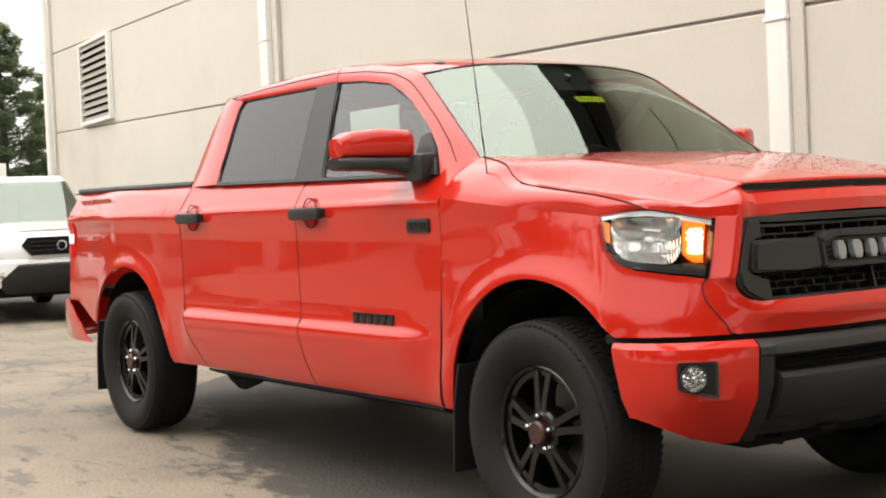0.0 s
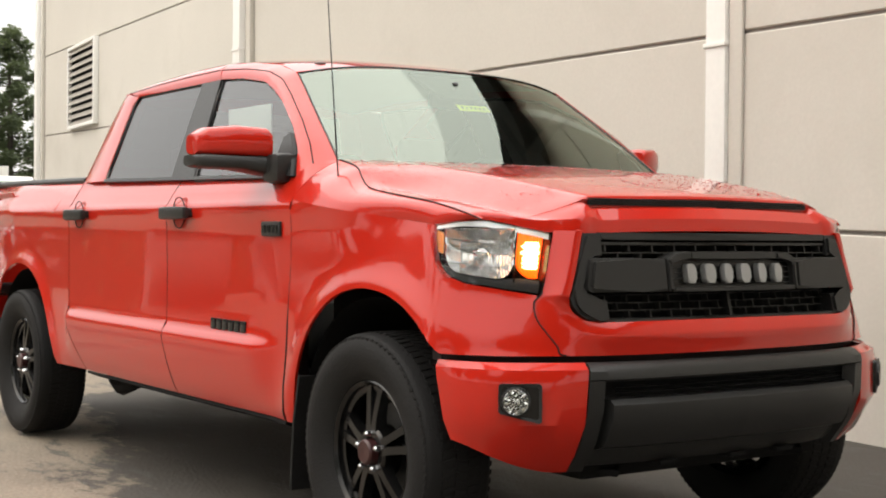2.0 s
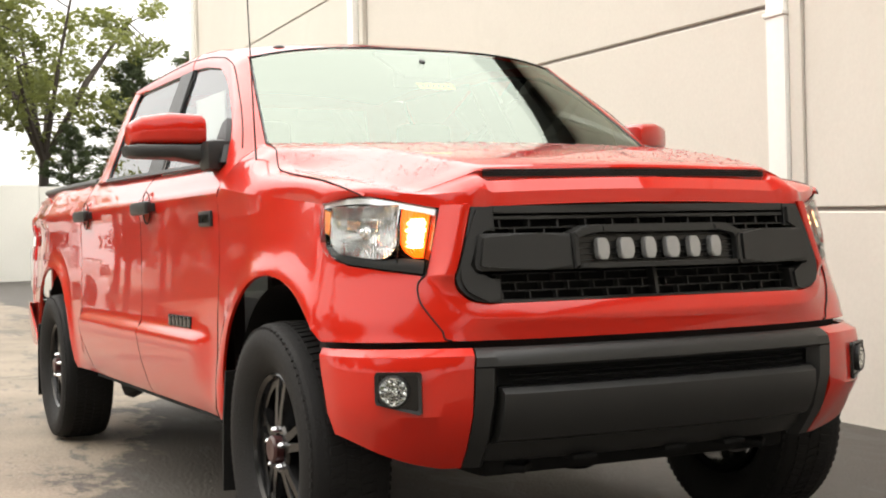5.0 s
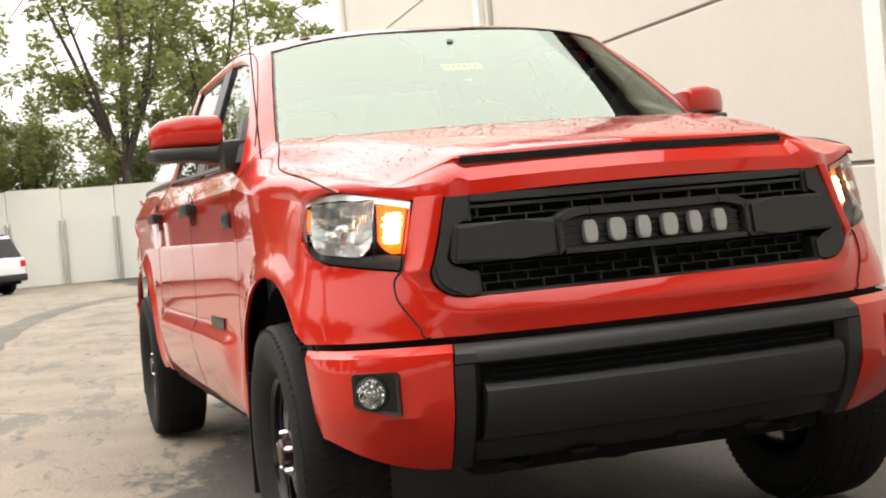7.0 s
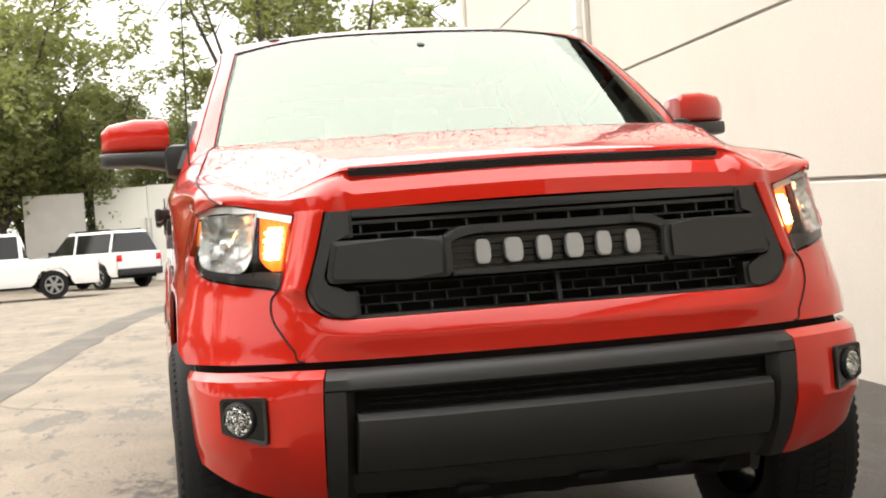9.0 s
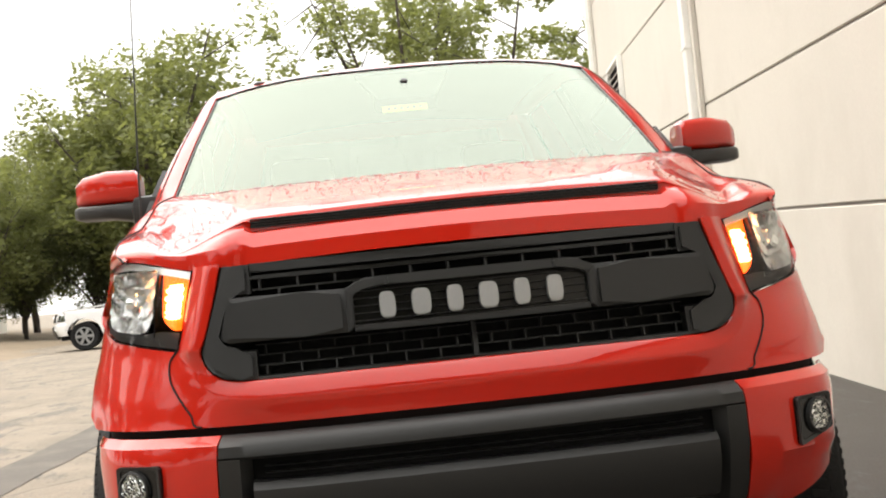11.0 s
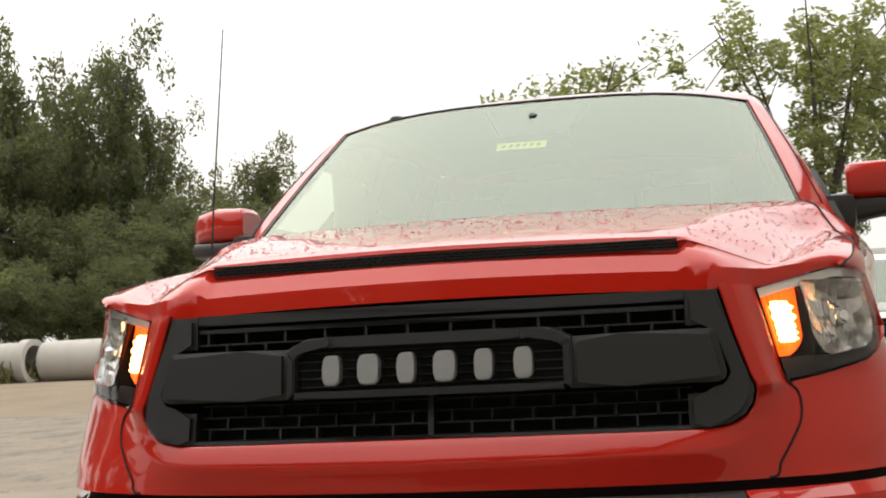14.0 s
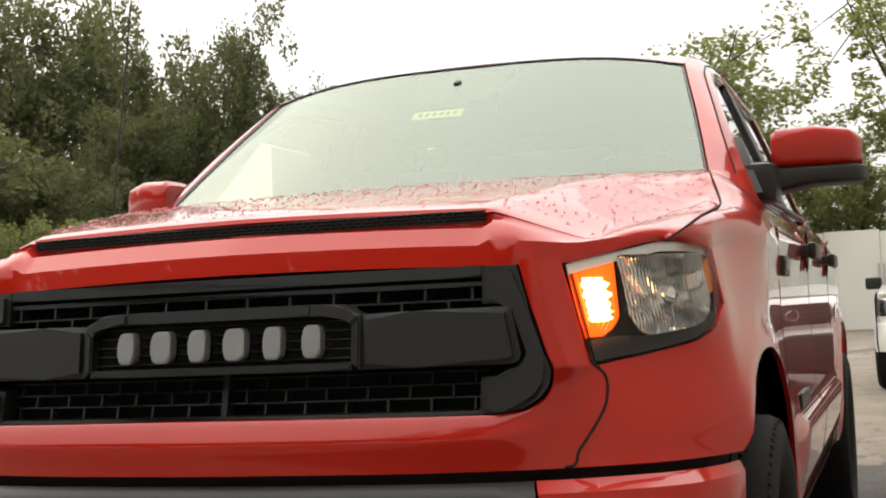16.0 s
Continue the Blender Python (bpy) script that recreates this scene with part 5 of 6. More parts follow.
    for sgn in (1, -1):
        bm = bmesh.new()
        rows = []
        for z, d in ((0.69, 0.003), (0.60, 0.003), (0.50, 0.003), (0.47, 0.0), (0.40, 0.0)):
            rows.append([Vector(bump(4.02 + 0.40 * i / 6, z)) + Vector((d if i < 5 else d - 0.02 * (i - 4), 0, 0)) for i in range(7)])
        grid([[(p.x, sgn * p.y, p.z) for p in r] for r in rows], bm)
        solid(part("side_frame", bm, BLACK, bumper, sharp=40), 0.01)
    panel_p = [(0.634, -0.05), (0.632, -0.010), (0.616, 0.010), (0.57, 0.0125), (0.51, 0.011), (0.482, 0.004), (0.470, -0.03)]
    rows = [[(r[0][0] - 0.07, r[0][1], r[0][2])] + r + [(r[-1][0] - 0.07, r[-1][1], r[-1][2])] for r in band(panel_p, 4.42, 0)]
    part("raised_panel", grid(rows), BLACK, bumper, sharp=26)
    rows = band([(0.472, -0.028), (0.44, -0.026), (0.415, -0.035), (0.405, -0.08), (0.40, -0.2)], 4.05, 0)
    part("lower_lip", grid(rows), BLACK, bumper, sharp=30)
    for y in (-0.26, 0.06, 0.28):
        part("lip_notch", boxes(((0.63, y - 0.04, 0.402), (0.70, y + 0.04, 0.418)), bevel=0.004), DARK, bumper)
    part("bumper_gap", grid(ruled([(0.0, 0.740), (6.0, 0.740)], [(0.0, 0.770), (6.0, 0.770)], 30, 1, lambda v, z: tuple(Vector(nose(v, max(z, 0.76))) - Vector((0.03, 0.02, max(z, 0.76) - z))))), GAP, truck)
    part("bumper_gap", grid(mirrored(ruled([(0.0, 0.740), (6.0, 0.740)], [(0.0, 0.770), (6.0, 0.770)], 30, 1, lambda v, z: tuple(Vector(nose(v, max(z, 0.76))) - Vector((0.03, 0.02, max(z, 0.76) - z)))))), GAP, truck)
    # inner black sheet behind seams
    for sgn in (1, -1):
        part("inner_panel", boxes(((-2.9, min(sgn * 0.86, sgn * 0.90), 0.5), (-0.6, max(sgn * 0.86, sgn * 0.90), 1.24))), GAP, truck)
        part("inner_panel", boxes(((0.40, min(sgn * 0.45, sgn * 0.62), 0.78), (0.52, max(sgn * 0.45, sgn * 0.62), 1.10))), GAP, truck)
    # --- running gear
    for ax in AXLES:
        for sgn in (1, -1):
            build_wheel(truck, ax, sgn)
            # wheel-house liner
            rows = [[(ax + r * math.cos(t), sgn * y, HUB_Z + r * 1.0 * math.sin(t)) for t in [math.pi * (0.10 + 0.86 * i / 24) for i in range(25)]] for y, r in ((0.60, 0.49), (0.93, 0.515))]
            part("arch_liner", grid(rows), DARK, truck)
            part("arch_back", boxes(((ax - 0.52, min(sgn * 0.58, sgn * 0.60), 0.40), (ax + 0.40, max(sgn * 0.58, sgn * 0.60), 0.98))), DARK, truck)
            fx = ax - 0.49
            bm = bmesh.new()
            rows = [[(fx + dx, sgn * y, z) for y in (0.74, 0.86, 0.985)] for z, dx in ((0.62, 0.04), (0.45, 0.0), (0.30, -0.012), (0.20, -0.018))]
            solid(part("mud_flap", grid(rows), RUBBER, truck, "black rubber mud flap"), 0.012)
    part("chassis", boxes(((-4.8, -0.52, 0.42), (0.55, -0.40, 0.58)), ((-4.8, 0.40, 0.42), (0.55, 0.52, 0.58)), ((-2.9, -0.80, 0.46), (0.3, 0.80, 0.56)), ((-2.2, -0.35, 0.32), (-0.3, 0.35, 0.50)), ((0.30, -0.55, 0.36), (0.60, 0.55, 0.50)), bevel=0.02), DARK, truck)
    part("engine_bay", boxes(((-0.45, -0.58, 0.55), (0.50, 0.58, 1.14))), DARK, truck)
    for ax in AXLES:
        bm = bmesh.new()
        tube(bm, [(ax, -0.82, HUB_Z), (ax, 0.82, HUB_Z)], [0.045, 0.045], 12)
        bmesh.ops.create_uvsphere(bm, u_segments=16, v_segments=10, radius=0.15, matrix=pose(ax - 0.02, 0.15, HUB_Z - 0.02))
        part("axle", bm, DARK, truck)
    for y in (-0.43, 0.43):
        bm = bmesh.new()
        tube(bm, [(0.50, y - 0.035, 0.40), (0.60, y - 0.035, 0.385), (0.635, y, 0.38), (0.60, y + 0.035, 0.385), (0.50, y + 0.035, 0.40)], [0.013] * 5, 8)
        part("tow_hook", bm, DARK, truck)
    bm = bmesh.new()
    tube(bm, [(-2.75, -0.78, 0.40), (-2.60, -0.80, 0.37), (-2.45, -0.79, 0.39)], [0.05, 0.055, 0.03], 8)
    part("spring_hanger", bm, DARK, truck)
    # antenna
    bm = bmesh.new()
    prism(bm, [(-0.024, 0), (0.024, 0), (0.008, 0.045), (-0.004, 0.045)], 0.03, lambda a, b, d: Vector((-0.329 + a, -0.878 - d, 1.262 + b)))
    base = part("antenna", bm, BLACK, truck, "thin black whip antenna on the fender")
    bm = bmesh.new()
    tube(bm, [(-0.329, -0.893, 1.30), (-0.36, -0.890, 1.50), (-0.455, -0.876, 2.05)], [0.0035, 0.003, 0.002], 6)
    part("whip", bm, BLACK, base)
    for sgn in (1, -1):
        build_headlight(truck, sgn)
        build_mirror(truck, sgn)
    return truck


def copy_ob(ob):
    c = ob.copy()
    scene.collection.objects.link(c)
    return c


build_truck()


# ---- trees ----
def tree_mesh(name, seed, height, spread, kind):
    """A tapered trunk with limbs and a crown of many small leaves."""
    rnd = random.Random(seed)
    bm = bmesh.new()
    tips = []
    if kind == "pine":
        tube(bm, [(0, 0, 0), (0.05, 0, height * 0.5), (0, 0.05, height * 0.97)], [0.22, 0.13, 0.03], 8)
        for i in range(46):
            t = 0.12 + 0.86 * (i / 46)
            z = height * t
            L = spread * (1 - t) ** 0.75 * rnd.uniform(0.75, 1.15) + 0.25
            a = i * 2.4 + rnd.uniform(-0.3, 0.3)
            e = (L * math.cos(a), L * math.sin(a), z - 0.05 * L + 0.16 * L)
            tube(bm, [(0, 0, z), e], [0.05 * (1 - t) + 0.015, 0.008], 5, cap=False)
            for k in range(int(4 + 10 * L / spread)):
                f = rnd.uniform(0.25, 1.0)
                tips.append((Vector((e[0] * f, e[1] * f, z + (e[2] - z) * f)), 0.18 + 0.26 * (1 - f) * L / spread + 0.12))
    else:
        lean = rnd.uniform(-0.6, 0.6)
        fork = height * (0.32 if kind == "open" else 0.2)
        tube(bm, [(0, 0, 0), (lean * 0.2, 0, fork * 0.5), (lean * 0.4, 0.1, fork)], [0.24, 0.19, 0.16], 9)
        n = 9 if kind == "open" else 13
        for i in range(n):
            a = 2 * math.pi * i / n + rnd.uniform(-0.4, 0.4)
            L = spread * rnd.uniform(0.55, 1.0)
            up = height * rnd.uniform(0.55, 1.0)
            mid = (lean * 0.5 + L * 0.4 * math.cos(a), L * 0.4 * math.sin(a), fork + (up - fork) * 0.5)
            end = (lean + L * math.cos(a) * rnd.uniform(0.6, 1), L * math.sin(a) * rnd.uniform(0.6, 1), up)
            tube(bm, [(lean * 0.4, 0.1, fork * 0.95), mid, end], [0.12, 0.07, 0.02], 6, cap=False)
            for j in range(11 if kind == "open" else 16):
                f = rnd.uniform(0.15, 1.0)
                p = Vector(mid).lerp(Vector(end), f) if f > 0.3 else Vector((lean * 0.4, 0.1, fork)).lerp(Vector(mid), f * 3)
                q = p + Vector((rnd.gauss(0, 1), rnd.gauss(0, 1), rnd.gauss(0, 0.7))) * spread * 0.22
                if j % 2 == 0:
                    tube(bm, [tuple(p), tuple(q)], [0.03, 0.008], 4, cap=False)
                tips.append((q, rnd.uniform(0.40, 0.85) * (0.8 if kind == "open" else 1.1)))
    me_w = bpy.data.meshes.new(name + "_wood")
    bm.to_mesh(me_w)
    bm.free()
    verts, faces = [], []
    for c, r in tips:
        for k in range(int((80 if kind != "pine" else 34) * (0.6 + r))):
            d = Vector((rnd.gauss(0, 1), rnd.gauss(0, 1), rnd.gauss(0, 0.75)))
            d = d.normalized() * r * rnd.uniform(0.25, 1.05) ** 0.6
            p = c + d
            u = Vector((rnd.gauss(0, 1), rnd.gauss(0, 1), rnd.gauss(0, 0.5))).normalized()
            w = u.cross(Vector((rnd.gauss(0, 1), rnd.gauss(0, 1), rnd.gauss(0, 1)))).normalized()
            s = rnd.uniform(0.08, 0.17) if kind != "pine" else rnd.uniform(0.12, 0.26)
            wide = 0.42 if kind != "pine" else 0.16
            b = len(verts)
            verts += [p - u * s, p + w * s * wide, p + u * s, p - w * s * wide]
            faces.append((b, b + 1, b + 2, b + 3))
    me_l = bpy.data.meshes.new(name + "_crown")
    me_l.from_pydata([tuple(v) for v in verts], [], faces)
    return me_w, me_l


def build_trees():
    kinds = {}
    for key, seed, h, s, kind in (("open_a", 3, 13.0, 4.6, "open"), ("open_b", 8, 12.0, 4.2, "open"), ("dense_a", 5, 10.0, 3.6, "dense"), ("dense_b", 11, 10.5, 3.8, "dense"), ("pine", 21, 9.5, 3.2, "pine")):
        kinds[key] = (h, tree_mesh(key, seed, h, s, kind))

    def plant(key, x, y, height, leaf, label, turn, slim=1.0):
        h, (w, l) = kinds[key]
        k = height / h
        tree = thing("tree", label, "tree", pose(x, y, -0.05, 0, 0, turn) @ Matrix.Diagonal((k * slim, k * slim, k, 1)), "trees behind the lot")
        tree.scale = (k * slim, k * slim, k)
        for nm, me, mt in (("trunk", w, BARK), ("crown", l, leaf)):
            me = me.copy() if me.materials and me.materials[0] != mt else me
            if not me.materials:
                me.materials.append(mt)
            else:
                me.materials[0] = mt
            ob = new(nm, me)
            ob.parent = tree
    open_label, dense_label, pine_label = "tall open-crowned deciduous tree with dark limbs", "dense green broadleaf tree at the lot edge", "dark green pine tree behind the building"
    for x, y, h, t in ((-50, 7.0, 15.0, 20), (-47.5, 3.2, 13.0, 140),):
        plant("open_a" if t != 140 else "open_b", x, y, h, LEAF, open_label, t)
    for x, y, h, t in ((-50, 10.5, 8.8, 0), (-52, 13.5, 9.6, 80), (-54, 16.5, 8.5, 160), (-48.5, 7.8, 6.0, 200)):
        plant("pine", x, y, h, NEEDLE, pine_label, t)
    spots = [(-48, -3.5, 8.0), (-47, -6.6, 11.0), (-51, -9.0, 9.2), (-46, -12.5, 7.0), (-52, -6, 8.5), (-56, -13, 8.2), (-52, -0.5, 7.0), (-50, 3.2, 5.5),
             (-56, -13.5, 7.0), (-60, -18, 9.0), (-62, -24, 9.0), (-30, -29, 11.5)]
    for i, (x, y, h) in enumerate(spots):
        plant("dense_a" if i % 2 else "dense_b", x, y, h, LEAF if i < 8 else LEAFDARK, dense_label, 47 * i)
    # tall narrow trees over the lower ones at the lot's corner
    for i, (x, y, h, slim) in enumerate(((-49, -26.1, 15.2, 0.46), (-51, -25.0, 11.5, 0.5), (-50, -32.2, 17.5, 0.58), (-48, -36.5, 17.5, 0.6), (-53, -30, 13.0, 0.6), (-46, -28, 10.5, 0.7),
                                         (-70, -27.5, 13.0, 0.62), (-68, -21.5, 11.8, 0.6), (-47, -21.5, 8.0, 0.8), (-44, -24.5, 7.0, 0.9), (-42, -28.5, 8.5, 0.9), (-40, -32, 10, 0.8))):
        plant("dense_a" if i % 2 else "dense_b", x, y, h, LEAFDARK, dense_label, 53 * i + 20, slim)
    for i, (x, y, h) in enumerate([(-36.8, -16.0, 3.6), (-35.4, -18.0, 4.4), (-34.0, -20.3, 4.6), (-32.6, -22.3, 5.0), (-39.0, -15.2, 3.4), (-41.5, -14.0, 3.8), (-44.0, -12.6, 4.2), (-46.0, -9.6, 4.6), (-46.5, -6.8, 4.8), (-31.5, -24.6, 5.0), (-48.2, -12.0, 5.0), (-40, -18.0, 6.0), (-38.8, -13.9, 4.4), (-38.6, -12.3, 4.2), (-39.2, -15.6, 4.6)]):
        x, y = x - 3.2, y - 2.4
        plant("dense_a" if i % 2 else "dense_b", x, y, h, LEAFDARK if i % 3 else LEAF, "leafy green shrub at the lot edge", 61 * i)
    # unseen trees on the lot's open sides, added to block low sky and darken reflections
    ring = [(-22 + 6.5 * i, -30 - 2 * math.sin(i * 1.3), 11 + 2 * math.sin(i * 2.1)) for i in range(8)] + [(25 + 2 * math.sin(i), -24 + 5.4 * i, 15.5 + 2.0 * math.sin(i * 1.7)) for i in range(7)]
    for i, (x, y, h) in enumerate(ring):
        plant("dense_a" if i % 2 else "dense_b", x, y, h, LEAFDARK, dense_label, 31 * i)
    # shrubs and weeds along the edge
    rnd = random.Random(9)
    verts, faces = [], []
    for i in range(9000):
        x = rnd.uniform(-47, -29)
        y = -12.8 - (x + 47) * -0.0 - rnd.uniform(0, 6) * rnd.random()
        y = min(y, -0.55 * (x + 47) - 10.6) - rnd.random()
        r = rnd.uniform(0.1, 0.9) ** 1.5
        p = Vector((x, y, 0.05 + r))
        u = Vector((rnd.gauss(0, 0.5), rnd.gauss(0, 0.5), 1)).normalized()
        w = u.cross(Vector((rnd.gauss(0, 1), rnd.gauss(0, 1), 0.1))).normalized()
        s = rnd.uniform(0.10, 0.28)
        b = len(verts)
        verts += [p - u * s, p + w * s * 0.2, p + u * s, p - w * s * 0.2]
        faces.append((b, b + 1, b + 2, b + 3))
    me = bpy.data.meshes.new("weeds")
    me.from_pydata([tuple(v) for v in verts], [], faces)
    me.materials.append(WEED)
    tagged(new("weeds", me), "dry yellow-green weeds along the gravel edge", "weeds", kind="stuff")


build_trees()


# ---- other vehicles and things in the lot ----
def build_vehicle(name, label, category, m, style):
    """A white vehicle; its nose points to +x, origin on the ground under the front axle."""
    car = thing(name, label, category, m, "parked vehicles")
    half, wb = 0.90, {"pickup": 3.25, "suv": 2.95, "old_pickup": 3.1}[style]
    R = 0.37

    def body(z, x):
        return half - 0.045 * smooth01((z - 0.95) / 0.3) - 0.05 * smooth01((0.5 - z) / 0.25) - 0.16 * smooth01((x - 0.35) / 0.5) ** 2
    x_rear = -wb - (1.15 if style != "suv" else 0.85)
    xs = sorted({round(v, 3) for v in [x_rear + (0.45 - x_rear) * i / 30 for i in range(31)] + [R * 1.2 * math.cos(math.pi * k / 16) + a for a in (0, -wb) for k in range(17)]})

    def lowz(x):
        z = 0.36
        for a in (0, -wb):
            d = 1 - ((x - a) / (R * 1.22)) ** 2
            if d > 0:
                z = max(z, R + 0.47 * d ** 0.45)
        return z
    rows = []
    for j in range(9):
        rows.append([(x, body(lowz(x) + (1.06 - lowz(x)) * j / 8, x), lowz(x) + (1.06 - lowz(x)) * j / 8) for x in xs])
    main = solid(part("body", grid(rows), WHITEPAINT, car, sharp=40), 0.02)
    solid(part("body", grid(mirrored(rows)), WHITEPAINT, car, sharp=40), 0.02)
    # hood, nose
    hood = [[(0.55 - 1.15 * t, body(1.06, 0.55 - 1.15 * t) * k * (1 - 0.06 * (1 - t)), 1.04 + 0.10 * t + 0.035 * (1 - k * k)) for k in [-1 + i / 8 for i in range(17)]] for t in [i / 6 for i in range(7)]]
    solid(part("hood", grid(hood), WHITEPAINT, car), 0.02)
    nose_c = [(0.45, 0.86), (0.62, 0.78), (0.74, 0.62), (0.80, 0.35), (0.82, 0.0)]
    def nring(z, d):
        pts = [spline(nose_c, 4 * i / 14) for i in range(15)]
        pts = [(x + d, y) for x, y in pts]
        return [(x, y, z) for x, y in pts] + [(x, -y, z) for x, y in pts[-2::-1]]
    part("front_panel", grid([nring(1.05, -0.20), nring(1.0, -0.13), nring(0.92, -0.07), nring(0.80, -0.05), nring(0.74, -0.06)]), WHITEPAINT, car)
    part("front_bumper", grid([nring(0.74, -0.06), nring(0.71, 0.0), nring(0.56, 0.02), nring(0.50, 0.0), nring(0.42, -0.06)]), WHITEPAINT, car, sharp=25)
    bm = bmesh.new()
    prism(bm, [(-0.36, 0.99), (0.36, 0.99), (0.44, 0.90), (0.34, 0.78), (-0.34, 0.78), (-0.44, 0.90)], 0.06, lambda a, b, d: Vector((0.775 + 0.06 * (1 - (a / 0.5) ** 2) - d - (b - 0.78) * 0.30, a, b)))
    gr = part("grille", bm, DARK, car, smooth=False)
    for z in (0.83, 0.88, 0.93):
        part("grille_bar", boxes(((0.745, -0.34, z), (0.815 - (z - 0.78) * 0.3, 0.34, z + 0.012))), BLACK, gr)
    bm = bmesh.new()
    lathe(bm, [(0.80, 0.062), (0.822, 0.058), (0.824, 0.044), (0.812, 0.042)], 24, "x", (0, 0, 0.885))
    part("emblem", bm, CHROME, gr)
    def front(y, z, d):
        return (float(np.interp(abs(y), (0, 0.35, 0.62, 0.78, 0.86), (0.82, 0.80, 0.74, 0.62, 0.45))) + d, y, z)
    rows = [[front(hw * (i / 8 - 1), z, d) for i in range(17)] for z, hw, d in ((0.34, 0.62, -0.06), (0.40, 0.68, 0.0), (0.50, 0.69, 0.045), (0.58, 0.62, 0.05), (0.665, 0.52, 0.05), (0.69, 0.50, 0.0))]
    solid(part("lower_grille", grid(rows), BLACK, car, "black lower bumper centre", sharp=40), 0.02)
    for sg in (1, -1):
        rows = [[(x + d, sg * y, z) for x, y in [spline(nose_c, 0.05 + 1.75 * i / 8) for i in range(9)]] for z, d in ((0.80, -0.035), (0.90, -0.055), (0.985, -0.10))]
        hl = part("headlight", grid(rows), CHROME, car, "clear headlight")
        ob = part("lens", grid([[(x + 0.008, y + sg * 0.006, z) for x, y, z in r] for r in rows]), CLEAR, hl)
        ob.visible_shadow = False
        bm = bmesh.new()
        lathe(bm, [(0, 0.05), (0.01, 0.05), (0.012, 0.001)], 16, "x", (0.73, sg * 0.66, 0.56))
        part("fog_lamp", bm, CHROME, car)
    # cab
    if style == "suv":
        lo = [(-0.55, 1.12), (-1.30, 1.08), (-2.2, 1.08), (-3.55, 1.05)]
        cx = (-0.55, -1.30, -3.45, -3.78)
    elif style == "pickup":
        cx = (-0.58, -1.25, -2.35, -2.62)
    else:
        cx = (-0.50, -1.10, -2.25, -2.5)
    H = 1.76
    x0, x1, x2, x3 = cx
    def ring(t):
        z = 1.06 + (H - 1.06) * t
        w = 0.86 - 0.20 * t
        xa, xb = x0 + (x1 - x0) * t, x3 + (x2 - x3) * t
        return [(xa + 0.06 * (1 - (k * k)), w * k, z) for k in (-0.92, -0.4, 0.4, 0.92)] + [(xa - 0.10, w, z), ((xa + xb) / 2, w + 0.01, z), (xb + 0.10, w, z)] + [(xb - 0.03 * (1 - k * k), w * k, z) for k in (0.92, 0.4, -0.4, -0.92)] + [(xb + 0.10, -w, z), ((xa + xb) / 2, -w - 0.01, z), (xa - 0.10, -w, z)]
    part("cab", grid([ring(0), ring(0.06)], closed=True), WHITEPAINT, car)
    ob = part("glasshouse", grid([ring(0.06), ring(0.5), ring(0.90)], closed=True), GLOSSB if style != "pickup" else TINTED, car, "dark cab glass")
    if style == "pickup":
        rr = [[Vector(p) + Vector((0.02, 0, 0.005)) for p in ring(t)[0:4]] for t in (0.06, 0.5, 0.9)]
        w = part("windscreen", grid(rr), WINDSCREEN, car)
        part("seat", boxes(((-1.75, -0.62, 0.9), (-1.55, -0.12, 1.5)), ((-1.75, 0.12, 0.9), (-1.55, 0.62, 1.5)), bevel=0.05), CABIN, car)
    top = [[Vector((p[0], p[1], p[2])) for p in ring(0.90)], [Vector(((p[0] - (x1 + x2) / 2) * 0.97 + (x1 + x2) / 2, p[1] * 0.97, H)) for p in ring(0.98)]]
    bm = grid(top, closed=True)
    bm.faces.new([bm.verts.new(p + Vector((0, 0, 0.001))) for p in top[1]])
    part("roof", bm, WHITEPAINT, car)
    for sg in (1, -1):
        for t0 in ((x0 + x1) / 2 - 0.85, (x2 + x3) / 2 + 0.15) if style != "old_pickup" else ((x2 + x3) / 2 + 0.1,):
            bm = bmesh.new()
            prism(bm, [(t0, 1.06), (t0 - 0.10, 1.06), (t0 - 0.07, H - 0.08), (t0 + 0.02, H - 0.08)], 0.012, lambda a, b, d: Vector((a, sg * (0.876 - 0.20 * (b - 1.06) / (H - 1.06) + d), b)))
            part("pillar", bm, WHITEPAINT, car, smooth=False)
        bm = boxes(((-0.92, min(sg * 0.90, sg * 1.08), 1.10), (-0.80, max(sg * 0.90, sg * 1.08), 1.24)), bevel=0.03)
        part("mirror", bm, BLACK, car)
    if style != "suv":
        part("bed", boxes(((x_rear + 0.02, -0.86, 0.75), (x3 - 0.05, 0.86, 0.8)), ((x_rear, -0.86, 0.5), (x_rear + 0.05, 0.86, 1.06)), ((x3 - 0.1, -0.86, 0.5), (x3 - 0.02, 0.86, 1.06))), WHITEPAINT, car)
    else:
        part("tail", boxes(((x_rear, -0.84, 0.5), (x_rear + 0.06, 0.84, 1.08)), ((x_rear + 0.02, -0.80, 1.0), (x3, 0.80, 1.10)), bevel=0.02), WHITEPAINT, car)
        for sg in (1, -1):
            part("roof_rack", boxes(((x2 + 0.2, sg * 0.6 - 0.02, H + 0.01), (x1 - 0.3, sg * 0.6 + 0.02, H + 0.06)), bevel=0.01), BLACK, car)
    part("rear_bumper", boxes(((x_rear - 0.08, -0.84, 0.40), (x_rear + 0.05, 0.84, 0.60)), bevel=0.03), BLACK, car)
    for sg in (1, -1):
        part("tail_lamp", boxes(((x_rear - 0.015, min(sg * 0.66, sg * 0.865), 0.82), (x_rear + 0.10, max(sg * 0.66, sg * 0.865), 1.02)), bevel=0.015), REDLAMP, car)
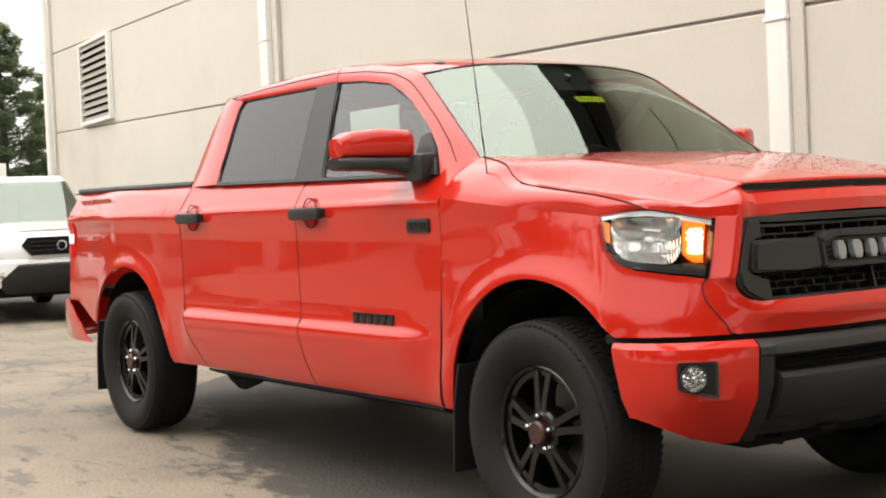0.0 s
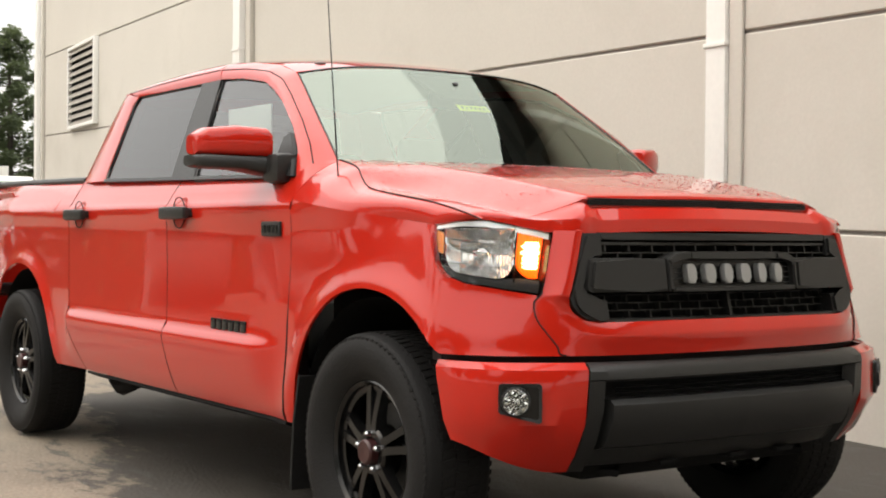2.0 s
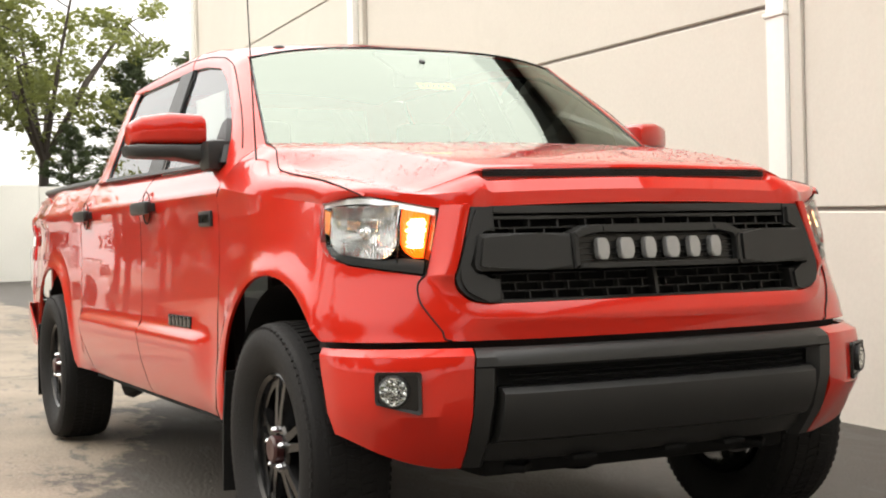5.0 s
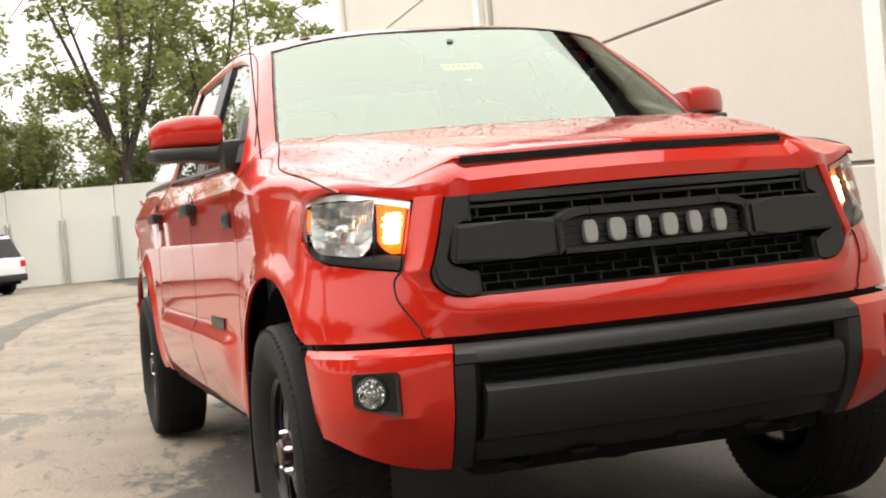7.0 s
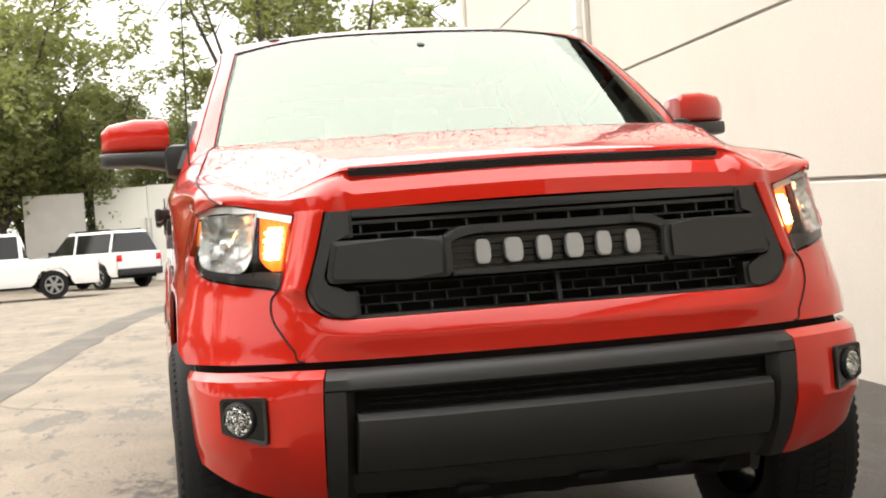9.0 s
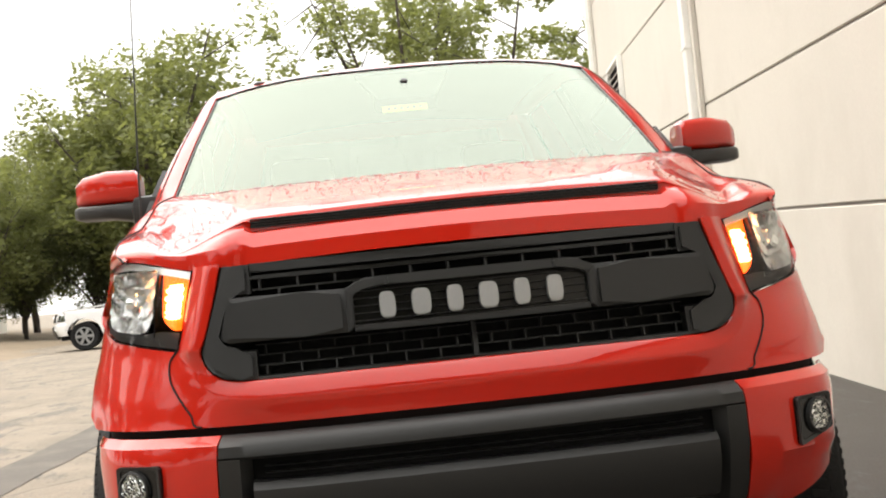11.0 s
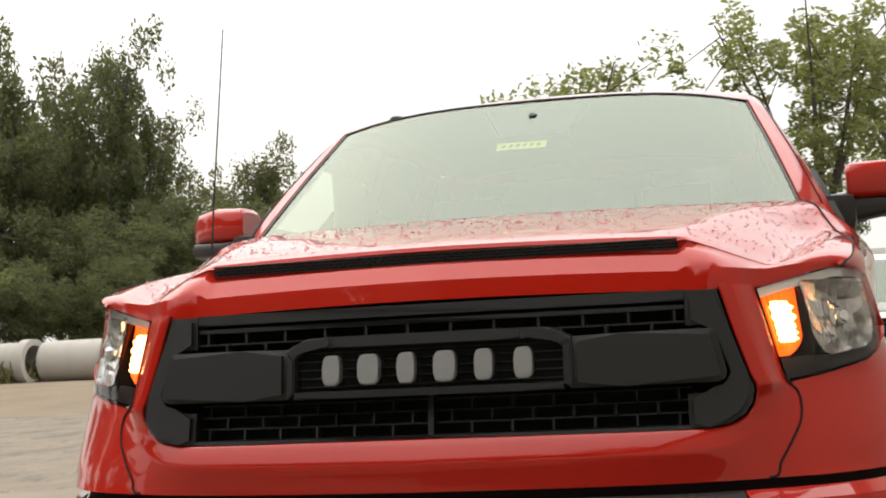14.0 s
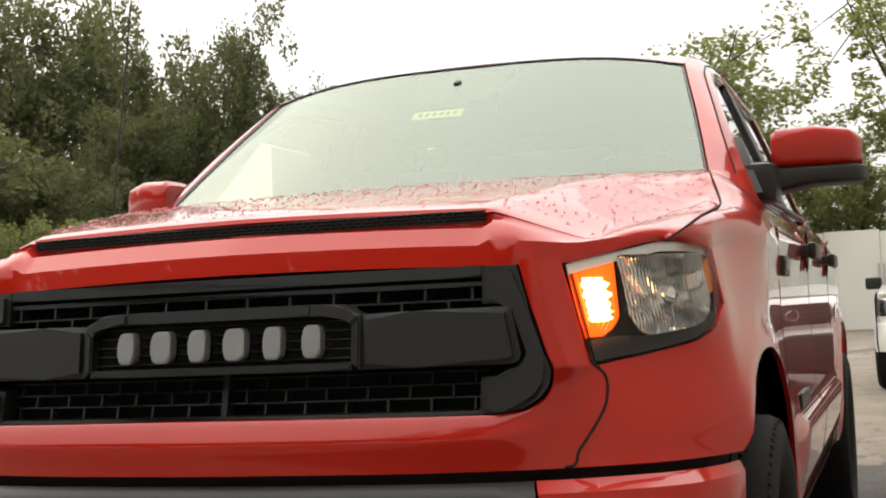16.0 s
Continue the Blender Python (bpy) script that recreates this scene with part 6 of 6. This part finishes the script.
    part("underside", boxes(((x_rear + 0.1, -0.72, 0.30), (0.6, 0.72, 0.55)), ((-wb + 0.5, -0.84, 0.32), (-0.5, 0.84, 0.5))), DARK, car)
    for ax in (0, -wb):
        for sg in (1, -1):
            bm = bmesh.new()
            lathe(bm, [(sg * a, r) for a, r in ((-0.10, 0.22), (-0.11, 0.34), (-0.08, R), (0.08, R), (0.11, 0.34), (0.10, 0.24))], 36)
            wheel = part("wheel", bm, RUBBER, car)
            wheel.location = (ax, sg * 0.80, R)
            bm = bmesh.new()
            lathe(bm, [(sg * 0.095, 0.24), (sg * 0.10, 0.225), (sg * 0.07, 0.21)], 30)
            for k in range(6):
                a = math.pi * k / 3
                c, s2 = math.cos(a), math.sin(a)
                prism(bm, [(0.03, -0.028), (0.225, -0.04), (0.225, 0.04), (0.03, 0.028)], 0.02, lambda p, q, d: Vector((p * c - q * s2, sg * (0.092 - d), p * s2 + q * c)))
            lathe(bm, [(sg * 0.06, 0.07), (sg * 0.10, 0.06), (sg * 0.102, 0.001)], 20)
            part("rim", bm, SILVER, wheel)
            bm = bmesh.new()
            lathe(bm, [(sg * 0.02, 0.22), (sg * 0.02, 0.001)], 24)
            part("brake", bm, DARK, wheel)
    return car


build_vehicle("parked_pickup", "white pickup truck with black grille parked facing the lot", "pickup truck", pose(-13.60, 1.91, 0, 0, 0, -4) @ Matrix.Scale(1.06, 4), "pickup")
build_vehicle("parked_suv", "white sport utility vehicle parked by the far wall", "car", pose(-41.2, -4.1, 0, 0, 0, -139), "suv")
build_vehicle("old_pickup", "white compact pickup parked at the lot edge", "pickup truck", pose(-33.2, -6.9, 0, 0, 0, -84), "old_pickup")


def build_pipes():
    for i, (x, y, turn) in enumerate(((-31.8, -17.85, 85), (-33.4, -15.1, 102), (-31.6, -20.3, 84))):
        pipe = thing("concrete_pipe", "large grey concrete drain pipe lying on the gravel", "pipe", pose(x, y, 0.98, 0, 0, turn), "concrete pipes")
        bm = bmesh.new()
        lathe(bm, [(-1.15, 0.40), (-1.15, 0.58), (0.80, 0.58), (0.84, 0.66), (1.15, 0.66), (1.15, 0.48), (0.9, 0.44), (0.8, 0.40), (-1.15, 0.40)], 40, "x")
        part("barrel", bm, CONCRETE, pipe)


build_pipes()


def build_house():
    house = thing("house", "house with brown shingle roof beyond the trees", "house", pose(-60, -22.5, 0, 0, 0, 60))
    part("wall", boxes(((-6, -4, 0), (6, 4, 4.2))), FENCE, house)
    bm = bmesh.new()
    prism(bm, [(-4.6, 4.0), (4.6, 4.0), (0, 7.2)], 13.0, lambda a, b, d: Vector((d - 6.5, a, b)))
    roof = part("roof", bm, SHINGLE, house, smooth=False)
    part("chimney", boxes(((1.5, -0.4, 5.6), (2.4, 0.4, 7.4)), bevel=0.03), CONCRETE, roof)
    for x in (-3, 0, 3):
        w = part("window", boxes(((x - 0.5, -4.05, 1.4), (x + 0.5, -3.98, 2.8))), WHITETRIM, house)
        part("pane", boxes(((x - 0.42, -4.07, 1.48), (x + 0.42, -4.05, 2.72))), GLOSSB, w)


build_house()
